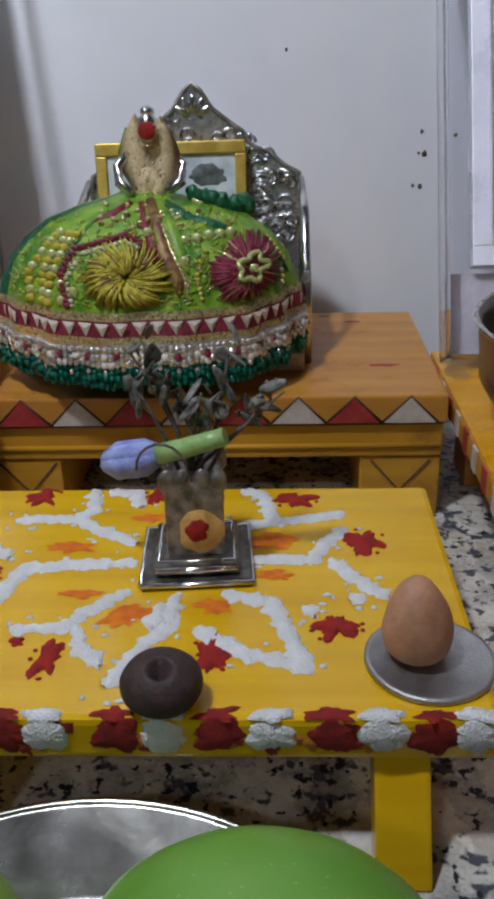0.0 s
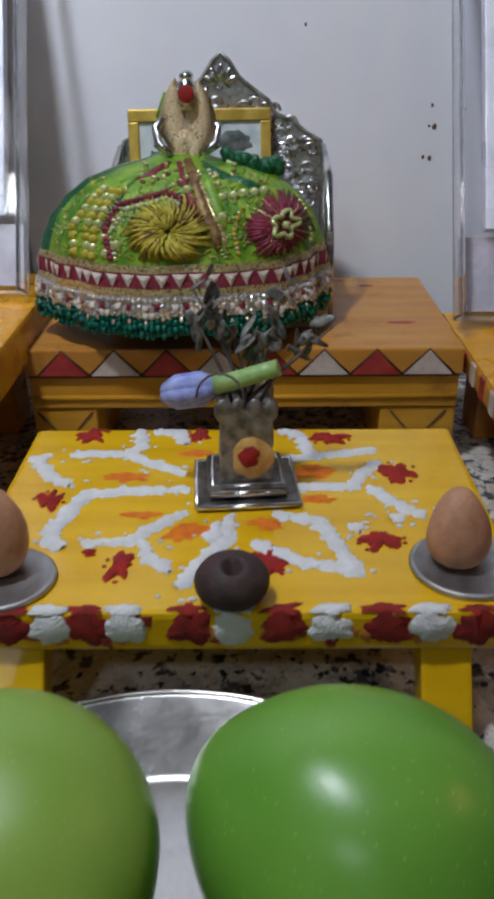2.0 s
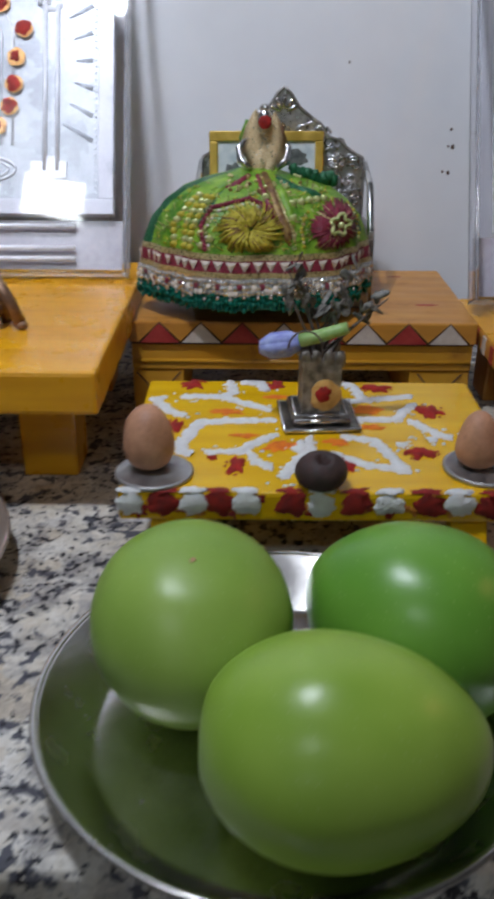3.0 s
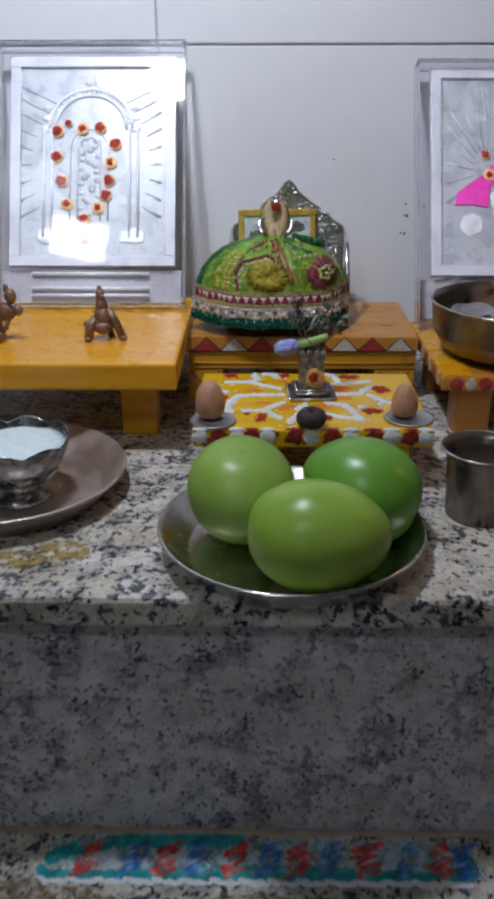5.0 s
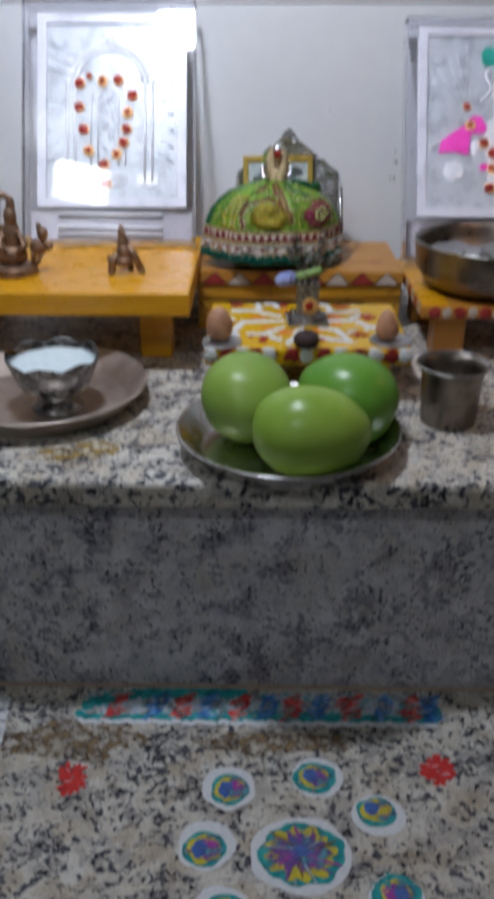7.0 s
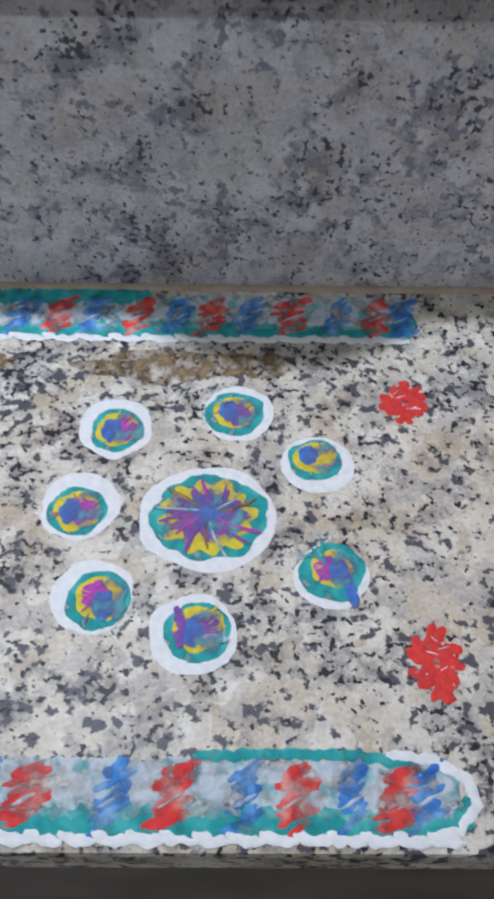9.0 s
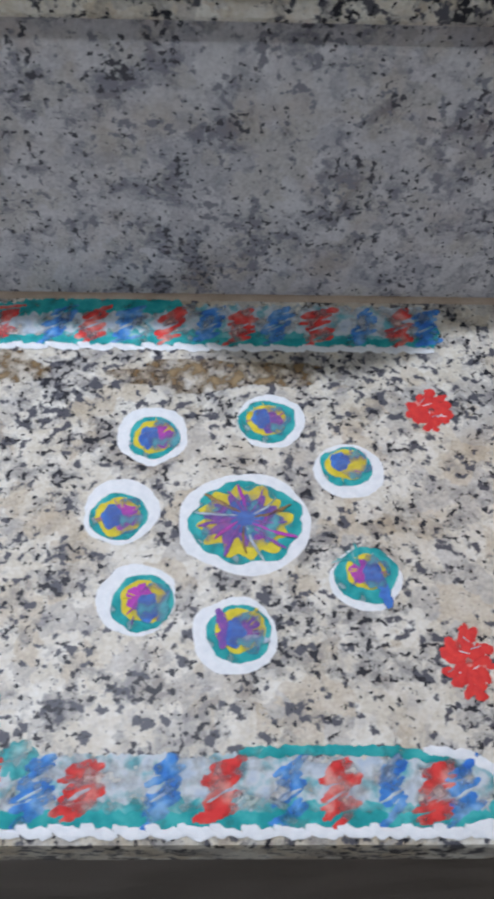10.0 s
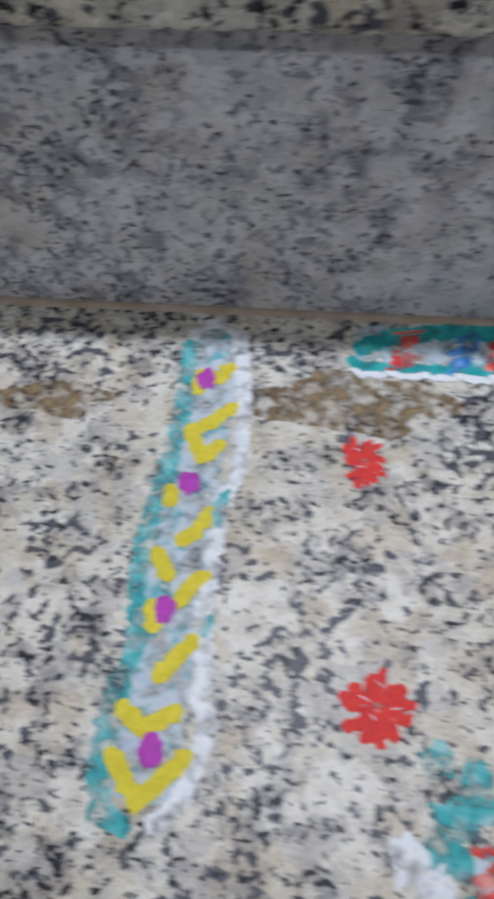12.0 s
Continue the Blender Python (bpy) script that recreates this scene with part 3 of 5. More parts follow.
# ---- nuts on coins ----
def nut_on_coin(cx, cy, r, ex, ey, lean, taper, tall):
    c = thing("metal_coin", (cx, cy, TOP), "flat grey metal disc on the yellow table", "coin", "discs under the nuts")
    part("disc", lathe([(0.0004, 0), (r - 0.0004, 0), (r, 0.0004), (r, 0.0014), (r - 0.0004, 0.0018), (r - 0.0014, 0.0018), (r - 0.002, 0.0015), (0.0004, 0.0015)], 56), COIN, c)
    n = thing("brown_betel_nut", (ex, ey, TOP + 0.0015), "smooth brown egg-shaped nut standing on a metal disc", "nut", "nuts on discs")
    prof = [(0.0005 + 0.0096 * math.sin(math.pi * t) ** 0.8 * (1.22 - taper * t), tall * (0.5 - 0.5 * math.cos(math.pi * t))) for t in [i / 20 for i in range(21)]]
    b = lathe(prof, 36)
    for v in b.verts:
        v.co.x += lean * v.co.z * v.co.z * 18
        v.co *= 1 + 0.03 * noise.noise(v.co * 130)
    part("kernel", b, NUT, n)


nut_on_coin(0.0358, 0.1235, 0.0150, 0.0340, 0.1270, -0.06, 0.56, 0.0252)
nut_on_coin(0.1635, 0.1295, 0.0162, 0.1603, 0.1305, -0.10, 0.82, 0.0225)

# dark seed with a pit on top
sd = thing("dark_round_seed", (0.0988, 0.1142, TOP), "dark brown round seed with a dimple on the table edge", "seed")
b = ball((0, 0, 0.0066), (0.0098, 0.0092, 0.0074), u=40, v=28)
for v in b.verts:
    d = math.hypot(v.co.x - 0.0003, v.co.y + 0.0030)
    if v.co.z > 0.0066 and d < 0.0030:
        v.co.z -= 0.0060 * (1 - d / 0.0030)
    v.co.x *= 1 + 0.04 * noise.noise(v.co * 160)
part("kernel", b, SEED, sd, smooth=True)

# ---- silver planter with twigs, and a flower across it ----
pl = thing("silver_planter", (0.1018, 0.1770, TOP), "tiny square silver planter with a stepped base and dry twigs", "planter", rz=4)
BLACKENED = plain("blackened_silver", (0.09, 0.08, 0.075), (0.24, 0.22, 0.20), 0.35, 0.8, scale=250, bumpy=0.2)
part("base_plate", box((-0.0160, -0.0160, 0), (0.0160, 0.0160, 0.0022), 0.0006), BLACKENED, pl)
part("base_step", box((-0.0125, -0.0125, 0.0022), (0.0125, 0.0125, 0.0062), 0.0012), BLACKENED, pl)
BRIGHT_SILVER = plain("bright_silver", (0.55, 0.54, 0.52), (0.78, 0.77, 0.75), 0.2, 1.0, scale=250, bumpy=0.15)
part("base_moulding", tube([(-0.0118, -0.0128, 0.0045), (0.0118, -0.0128, 0.0045)], 0.0011, 8), BRIGHT_SILVER, pl)
for r, z, q in ((0.0160, 0.0016, 0.0009), (0.0108, 0.0060, 0.0008)):
    part("bright_edge", tube([(-r, -r, z), (r, -r, z), (r, r, z), (-r, r, z), (-r, -r, z)], q, 8), BRIGHT_SILVER, pl)
SOOTY = plain("sooty_silver", (0.12, 0.105, 0.09), (0.33, 0.30, 0.27), 0.42, 0.6, scale=260, bumpy=0.4)
post = box((-0.0082, -0.0082, 0.0062), (0.0082, 0.0082, 0.0300), 0.0008)
bmesh.ops.subdivide_edges(post, edges=post.edges[:], cuts=4, use_grid_fill=True)
for v in post.verts:
    v.co += Vector((noise.noise(v.co * 300), noise.noise(v.co * 300 + Vector((5, 0, 0))), 0)) * 0.0006
part("post", post, SOOTY, pl, smooth=False)
for x in (-0.0073, -0.0026, 0.0026, 0.0073):
    for y in (-0.0073, 0.0073):
        part("crest", ball((x, y, 0.0300), (0.0026, 0.0010, 0.0040), u=8, v=6, jitter=0.0006, freq=500), SOOTY, pl)
paste = blob(0, 0, 0.0066, 0.0072, 0, 0.0007, 0.16, 4.2, 30)
paste.transform(Matrix.Translation((0.0018, -0.0082, 0.0145)) @ Matrix.Rotation(radians(90), 4, 'X'))
dab = part("paste_dab", paste, plain("sandal_paste", (0.55, 0.30, 0.08), (0.66, 0.40, 0.13), 0.8, scale=400), pl, "orange sandal paste dab")
dot = blob(0, 0, 0.0034, 0.0036, 0, 0.0008, 0.35, 9.2, 24)
dot.transform(Matrix.Translation((0.0006, -0.0089, 0.0153)) @ Matrix.Rotation(radians(90), 4, 'X'))
part("red_dot", dot, RED, dab, "dark red powder dot")
TWIG = plain("dry_twig", (0.06, 0.045, 0.035), (0.15, 0.12, 0.10), 0.7, scale=500)
LEAF = plain("dry_leaf", (0.05, 0.05, 0.042), (0.20, 0.19, 0.165), 0.45, 0.1, scale=500)
random.seed(11)
for k in range(9):
    a = random.uniform(0, 6.28)
    reach = random.uniform(0.008, 0.021)
    tip = Vector((0.0065 + reach * math.cos(a) * 1.25, reach * math.sin(a) * 0.45, 0.030 + random.uniform(0.020, 0.040)))
    side = Vector((random.uniform(-0.004, 0.004), random.uniform(-0.003, 0.003), 0))
    root = Vector((random.uniform(-0.004, 0.004), 0, 0.028))
    path = [root, root.lerp(tip, 0.35) + side, root.lerp(tip, 0.7) + side * 0.6, tip]
    tw = part("twig", tube(path, [0.0007, 0.0006, 0.0005, 0.0003], 6), TWIG, pl)
    for q in range(6):
        c = path[2].lerp(tip, q / 5) + Vector((random.uniform(-0.003, 0.003), random.uniform(-0.002, 0.002), random.uniform(-0.003, 0.003)))
        turn = Euler((random.uniform(-1, 1), random.uniform(-1, 1), random.uniform(0, 3))).to_matrix()
        part("dry_leaf", ball(c, (random.uniform(0.0009, 0.0024), 0.0004, random.uniform(0.0024, 0.0048)), u=8, v=6, jitter=0.0006, freq=400, turn=turn), LEAF, tw)
part("curled_wire", tube([(-0.004 - 0.007 * math.cos(t) - 0.004, -0.010 - 0.001 * t, 0.036 + 0.008 * math.sin(t)) for t in [k * 0.35 for k in range(11)]], 0.0004, 6), TWIG, pl)

fl = thing("blue_flower", (0, 0, 0), "small wilted blue flower on a green stalk", "flower")
part("stalk", tube([(0.0930, 0.1735, 0.2605), (0.1000, 0.1715, 0.2630), (0.1075, 0.1700, 0.2660), (0.1120, 0.1695, 0.2675)], [0.0030, 0.0029, 0.0027, 0.0026], 12), plain("green_stalk", (0.22, 0.40, 0.10), (0.36, 0.52, 0.20), 0.4, scale=200), fl, "pale green tubular stalk")
BLUE_PETAL = plain("blue_petal", (0.16, 0.18, 0.52), (0.36, 0.42, 0.70), 0.55, scale=220, fine=1500, bumpy=0.5)
for k in range(6):
    a = k * 1.05
    oy, oz = 0.0022 * math.cos(a), 0.0026 * math.sin(a)
    part("petal", tube([(0.0945, 0.1735, 0.2605), (0.088, 0.1752 + oy, 0.2585 + oz), (0.081, 0.177 + oy * 1.3, 0.2568 + oz * 0.9), (0.0762, 0.178 + oy, 0.2560 + oz * 0.5)], [0.0022, 0.0032, 0.0033, 0.0014], 8), BLUE_PETAL, fl)

# ---- silver throne ----
th = thing("silver_throne", (0.090, 0.3525, LEDGE + 0.0555), "small embossed silver throne with a pointed stepped back", "throne")
half = [(0.0475, 0), (0.0475, 0.066), (0.0465, 0.0735), (0.0405, 0.0765), (0.0365, 0.0795), (0.0330, 0.083), (0.0270, 0.0845), (0.0240, 0.0870), (0.0215, 0.0915), (0.0150, 0.0960), (0.0085, 0.1010), (0.0035, 0.1085), (0.0, 0.1115)]
outline = half + [(-x, z) for x, z in half[-2::-1]]
plate_back = part("back_plate", prism(outline, 0.006, 0.0085), BACK_SILVER, th)
part("back_edge", tube([(x, 0.0055, z) for x, z in outline], 0.0011, 6), SILVER, th)
part("seat", box((-0.0475, -0.052, 0), (0.0475, 0.006, 0.0090), 0.001), SILVER, th)
for sx in (-1, 1):
    part("arm_panel", box((sx * 0.0485 - 0.0012, -0.040, 0.0065), (sx * 0.0485 + 0.0012, 0.0055, 0.040), 0.0006), SILVER, th)
    part("arm_post", tube([(sx * 0.0485, -0.040, 0.0), (sx * 0.0485, -0.038, 0.035), (sx * 0.0480, -0.025, 0.062), (sx * 0.0470, 0.000, 0.0715)], [0.0024, 0.0022, 0.002, 0.0018], 10), BRIGHT_SILVER, th)
random.seed(5)
for k in range(120):  # embossed scrolls
    x, z = random.uniform(-0.043, 0.043), random.uniform(0.035, 0.102)
    if k % 2:
        x = random.uniform(0.014, 0.043)
    if z > 0.108 - abs(x) * 0.85:
        z -= 0.03
    s0 = random.choice((-1, 1))
    part("scroll", tube([(x + s0 * 0.0040 * (1 - t / 9) * math.cos(t), 0.0055, z + 0.0040 * (1 - t / 9) * math.sin(t)) for t in [q * 0.6 for q in range(12)]], [0.0008] * 10 + [0.0006, 0.0004], 5), BRIGHT_SILVER if k % 3 == 0 else BACK_SILVER, plate_back)
for k in range(5):
    a = radians(90 + (k - 2) * 32)
    part("crest_leaf", ball((0.0055 * math.cos(a), 0.0055, 0.098 + 0.0055 * math.sin(a)), (0.0016, 0.0012, 0.0040), u=8, v=6, turn=Euler((0, radians(90) - a, 0)).to_matrix()), BRIGHT_SILVER, plate_back)

# gilt picture behind the doll
gp = new("gilt_picture")
gp.matrix_world = pose(0.0485, 0.3335, LEDGE + 0.0650, -10, 0, 4)
tagged(gp, "small gilt-framed faded picture leaning on the throne back", "picture")
for lo, hi in (((0, 0, 0.075), (0.0655, 0.003, 0.0805)), ((0, 0, 0), (0.0655, 0.003, 0.005)), ((0, 0, 0.005), (0.0048, 0.003, 0.075)), ((0.0607, 0, 0.005), (0.0655, 0.003, 0.075))):
    part("frame_bar", box(lo, hi, 0.0007), GOLD, gp)
part("print", box((0.0045, 0.0016, 0.0045), (0.061, 0.0026, 0.0755)), SKY_PRINT, gp, "faded grey-blue print")
part("print_patch", blob(0, 0, 0.008, 0.004, 0, 0.0003, 0.6, 3, 24), DARK_PRINT, gp, "dark patch of the print").matrix_local = pose(0.048, 0.0016, 0.066, 90, 0, 0)
part("print_patch", blob(0, 0, 0.006, 0.009, 0, 0.0003, 0.6, 8, 24), DARK_PRINT, gp, "dark patch of the print").matrix_local = pose(0.013, 0.0016, 0.055, 90, 0, 0)
rn = thing("brown_round_nut", (0.128, 0.322, LEDGE + 0.062), "round brown nut resting on the throne seat", "nut")
part("kernel", ball((0, 0, 0.0130), (0.0125, 0.0115, 0.0130), u=24, v=16, jitter=0.0006, freq=150), NUT, rn)

# ---- the doll, one mesh ----
DC, DRX, DRY = Vector((0.0745, 0.303, 0)), 0.0600, 0.0430
PROF = [(1.00, 0.2470), (1.02, 0.2505), (1.02, 0.2560), (1.02, 0.2640), (1.01, 0.2665), (0.995, 0.2725), (0.98, 0.2755), (0.955, 0.2810), (0.90, 0.2885), (0.80, 0.2960), (0.65, 0.3025), (0.45, 0.3070), (0.25, 0.3100), (0.14, 0.3125)]


def skirt_f(z):
    for (f0, z0), (f1, z1) in zip(PROF, PROF[1:]):
        if z <= z1:
            return f0 + (f1 - f0) * (z - z0) / (z1 - z0)
    return PROF[-1][0]


def ripple(a, z):
    low = max(0.0, min(1.0, (0.306 - z) / 0.03))
    return 1 + 0.012 * math.sin(34 * a + 9 * z * 30) * max(0.0, min(1.0, (z - 0.276) / 0.012)) + low * (0.030 * math.sin(6 * a + 0.6) + 0.018 * math.sin(15 * a + 2)) + 0.02 * noise.noise((math.cos(a) * 3, math.sin(a) * 3, z * 40))


def on_skirt(x, z, out=0.0):
    """The point of the skirt's front at x beside its middle and height z."""
    f = skirt_f(z)
    s = max(-0.98, min(0.98, x / (DRX * f)))
    a = -math.pi / 2 + math.asin(s)
    r = f * ripple(a, z)
    n = Vector((math.cos(a), math.sin(a), 0.45)).normalized()
    return DC + Vector((DRX * r * math.cos(a), DRY * r * math.sin(a), z)) + n * out


doll = bmesh.new()
SLOTS = [FABRIC, DARK_FABRIC, TEAL_BEADS, SEQUIN, GOLD_TRIM, CREAM, MAROON, THREAD, GLITTER, BRIGHT_SILVER, RED, SASH, PALE_GREEN]
BAND = [2, 2, 3, 4, 6, 4, 0, 0, 0, 0, 0, 0, 0]
rings = []
for f, z in PROF:
    ring = []
    for k in range(128):
        a = 2 * math.pi * k / 128
        r = f * ripple(a, z)
        ring.append(doll.verts.new(DC + Vector((DRX * r * math.cos(a), DRY * r * math.sin(a), z))))
    rings.append(ring)
for i, (r0, r1) in enumerate(zip(rings, rings[1:])):
    for k in range(128):
        face = doll.faces.new((r0[k], r0[(k + 1) % 128], r1[(k + 1) % 128], r1[k]))
        face.smooth = True
        a = 2 * math.pi * (k + 0.5) / 128
        dark = BAND[i] == 0 and (3.1 < a < 3.5 or noise.noise((a * 3, i * 0.5, 2)) > 0.50)
        face.material_index = 1 if dark else BAND[i]
doll.faces.new(rings[0][::-1]).material_index = 1
doll.faces.new(rings[-1]).material_index = 8
random.seed(3)


def put(b, slot):
    merge(doll, b, None, slot)


for k in range(84):  # hem: cream hearts, sequins, bead fringe
    a = math.pi + math.pi * (k + 0.5) / 84
    x = DRX * math.cos(a)

    def hem(z, out):
        r = skirt_f(z) * ripple(a, z)
        return DC + Vector((DRX * r * math.cos(a), DRY * r * math.sin(a), z)) + Vector((math.cos(a), math.sin(a), 0)) * out

    j = lambda s: random.uniform(-s, s)
    tilt = Euler((j(0.5), j(0.5), a + math.pi / 2 + j(0.4))).to_matrix()
    if k % 3 == 0:
        b = bmesh.new()
        w = 0.0029
        e = Vector((-math.sin(a), math.cos(a), 0))
        q = hem(0.2697, 0.0006)
        vs = [b.verts.new(q + e * w + Vector((0, 0, 0.0024))), b.verts.new(q - e * w + Vector((0, 0, 0.0024))), b.verts.new(q + Vector((0, 0, -0.0029))), b.verts.new(hem(0.2700, 0.0013))]
        for tri in ((0, 1, 3), (1, 2, 3), (2, 0, 3), (0, 2, 1)):
            b.faces.new([vs[i] for i in tri])
        put(b, 5)
    put(ball(hem(0.2618, 0.0004), (0.0013, 0.0005, 0.0013), u=8, v=5, turn=tilt), 3)
    put(ball(hem(0.2592 + j(0.0008), 0.0006), (0.0017, 0.0006, 0.0018), u=8, v=5, turn=tilt), (3, 5, 3, 6, 3)[k % 5])
    put(ball(hem(0.2566 + j(0.0008), 0.0007), (0.0017, 0.0006, 0.0018), u=8, v=5, turn=tilt), (3, 3, 5, 3)[(k // 2) % 4])
    put(ball(hem(0.2538 + j(0.0010), 0.0007), (0.0012, 0.0007, 0.0013), u=7, v=5, turn=tilt), 2 if k % 3 else 3)
    put(ball(hem(0.2510 + j(0.0010), 0.0009 + j(0.0006)), (0.0013, 0.0008, 0.0015), u=7, v=5, turn=tilt), 2)
    put(ball(hem(0.2480 + j(0.0012), 0.0006 + j(0.0008)), (0.0012, 0.0008, 0.0018), u=7, v=5, turn=tilt), 2)
for k in range(280):  # yellow thread flower
    a = random.uniform(0, 6.283)
    r0, r1 = random.uniform(0.001, 0.009), random.uniform(0.0115, 0.0175)
    pts = [on_skirt(-0.0025 + r * math.cos(a + (r - r0) * 30) * 1.0, max(0.2765, min(0.3015, 0.2872 + r * 0.78 * math.sin(a + (r - r0) * 30))), o) for r, o in ((r0, 0.0022 + random.uniform(0, 0.0012)), ((r0 + r1) / 2, 0.0026), (r1, 0.0008))]
    put(tube(pts, [0.00045, 0.0004, 0.0002], 4), 7 if k % 6 else 11)
for k in range(220):  # maroon flower
    a = random.uniform(0, 6.283)
    r1 = random.uniform(0.010, 0.0145)
    pts = [on_skirt(0.0400 + r * math.cos(a), max(0.2765, min(0.302, 0.2868 + r * 0.85 * math.sin(a))), o) for r, o in ((0.001, 0.0016), (r1 * 0.6, 0.0018), (r1, 0.0007))]
    put(tube(pts, [0.0008, 0.0007, 0.0003], 4), 6 if k % 8 else 4)
put(tube([on_skirt(0.0405 + (0.0052 + 0.0011 * math.cos(5 * a)) * math.cos(a), 0.2868 + (0.0040 + 0.0009 * math.cos(5 * a)) * math.sin(a), 0.0030) for a in [q * 0.2027 for q in range(32)]], 0.0011, 6), 12)
put(ball(on_skirt(0.0405, 0.2868, 0.0032), (0.0020, 0.0008, 0.0016), u=10, v=6), 12)
for k in range(760):  # scattered stitches
    x, z = random.uniform(-0.056, 0.056), random.uniform(0.2775, 0.306)
    a, q = random.uniform(0, 6.28), random.uniform(0.0012, 0.0034)
    if abs(x) < DRX * skirt_f(z) * 0.93:
        put(tube([on_skirt(x, z, 0.0002), on_skirt(x + q * math.cos(a), min(0.308, z + q * 0.8 * math.sin(a)), 0.0007)], [0.00036, 0.0002], 4), (0, 7, 0, 12, 0, 4, 7)[k % 7])


def braid(points, slot_a, slot_b, r=0.0010, step=0.0017):
    for (x0, z0), (x1, z1) in zip(points, points[1:]):
        n = max(1, int(math.hypot(x1 - x0, z1 - z0) / step))
        for i in range(n):
            t = i / n
            put(ball(on_skirt(x0 + (x1 - x0) * t, z0 + (z1 - z0) * t, 0.0006), (r * 1.3, r * 0.45, r * 1.1), u=7, v=5), slot_a if i % 2 else slot_b)


braid([(-0.0252, 0.2774), (-0.027, 0.2880), (-0.022, 0.2965), (-0.0035, 0.3010), (0.0018, 0.299), (0.0123, 0.2875)], 6, 6, 0.0012)
braid([(-0.0232, 0.2774), (-0.0248, 0.2870), (-0.020, 0.2950), (-0.0035, 0.2990), (0.0030, 0.2965)], 5, 12, 0.0008)
for x in (-0.033, -0.0375, -0.0435):
    braid([(x, 0.2775), (x * 0.97, 0.287), (x * 0.80, 0.2965), (x * 0.60, 0.3025)], 12, 7, 0.0017, 0.0026)
braid([(0.018, 0.2985), (0.026, 0.2995), (0.034, 0.2995), (0.040, 0.2985)], 12, 12, 0.0018, 0.0034)
braid([(0.024, 0.2790), (0.0225, 0.2875), (0.026, 0.2965)], 4, 7, 0.0008)
braid([(0.054, 0.2790), (0.0535, 0.287), (0.047, 0.2965)], 7, 12, 0.0009)
for x, z in ((-0.0270, 0.2790), (-0.0275, 0.2845), (-0.0225, 0.2825), (0.0045, 0.3015), (0.018, 0.292)):
    put(ball(on_skirt(x, z, 0.0008), (0.0022, 0.0007, 0.0020), u=10, v=5), 12)
for path, r, slot in (([(0.0040, 0.3100), (0.0075, 0.3040), (0.0110, 0.2950), (0.0155, 0.2860), (0.0170, 0.2800)], 0.0030, 11),
                      ([(0.0075, 0.3095), (0.0130, 0.3030), (0.0170, 0.2940), (0.0215, 0.2850)], 0.0030, 0),
                      ([(0.0005, 0.3095), (0.0035, 0.3030), (0.0070, 0.2970), (0.0100, 0.2900)], 0.0018, 6), ([(0.0060, 0.3095), (0.0095, 0.3030), (0.0140, 0.2950), (0.0190, 0.2850), (0.0200, 0.2780)], 0.0017, 4), ([(-0.004, 0.3095), (-0.010, 0.3065), (-0.018, 0.3040)], 0.0022, 6), ([(-0.012, 0.3075), (-0.020, 0.3030), (-0.028, 0.2960), (-0.031, 0.2870)], 0.0016, 0), ([(0.018, 0.3050), (0.030, 0.3015), (0.038, 0.2985)], 0.0030, 1),
                      ([(0.0100, 0.3080), (0.0160, 0.3060), (0.0230, 0.3040)], 0.0030, 1)):
    put(tube([on_skirt(x, z, -r * 0.45) for x, z in path], [r * 0.8] + [r] * (len(path) - 2) + [r * 0.5], 10), slot)


def leaf_flap(x0, z0, x1, z1, w, y, bend):
    b = bmesh.new()
    last = None
    for i in range(11):
        t = i / 10
        c = Vector((x0 + (x1 - x0) * t + bend * math.sin(math.pi * t), y + 0.002 * math.sin(math.pi * t), z0 + (z1 - z0) * t))
        ww = w * min(1.0, 0.40 + 1.4 * t) * (1.02 - t ** 2.4)
        row = [b.verts.new(c + Vector((-ww, 0.0006, 0))), b.verts.new(c + Vector((0, -0.0010, 0))), b.verts.new(c + Vector((ww, 0.0006, 0))), b.verts.new(c + Vector((0, 0.0012, 0)))]
        if last:
            for q in range(4):
                b.faces.new((last[q], last[(q + 1) % 4], row[(q + 1) % 4], row[q])).smooth = True
        last = row
    bmesh.ops.recalc_face_normals(b, faces=b.faces[:])
    return b


put(leaf_flap(0.0778, 0.3080, 0.0738, 0.3410, 0.0080, 0.2985, -0.0028), 8)
put(leaf_flap(0.0782, 0.3080, 0.0832, 0.3400, 0.0080, 0.2970, 0.0028), 8)
put(ball((0.0775, 0.302, 0.3150), (0.0058, 0.0048, 0.0080)), 8)
put(ball((0.0784, 0.2985, 0.3360), (0.0040, 0.0040, 0.0056)), 9)
put(ball((0.0784, 0.2990, 0.3415), (0.0028, 0.0028, 0.0022)), 9)
put(ball((0.0784, 0.2950, 0.3350), (0.0034, 0.0014, 0.0034)), 10)
put(ball((0.0782, 0.2988, 0.3300), (0.0028, 0.0012, 0.0012), u=10, v=6), 8)
for sx in (-1, 1):
    put(tube([(0.078 + sx * 0.0075, 0.302, 0.3270), (0.078 + sx * 0.0125, 0.301, 0.3220), (0.078 + sx * 0.0120, 0.298, 0.3160), (0.078 + sx * 0.0065, 0.295, 0.3125)], [0.0020, 0.0022, 0.0020, 0.0016], 8), 9)
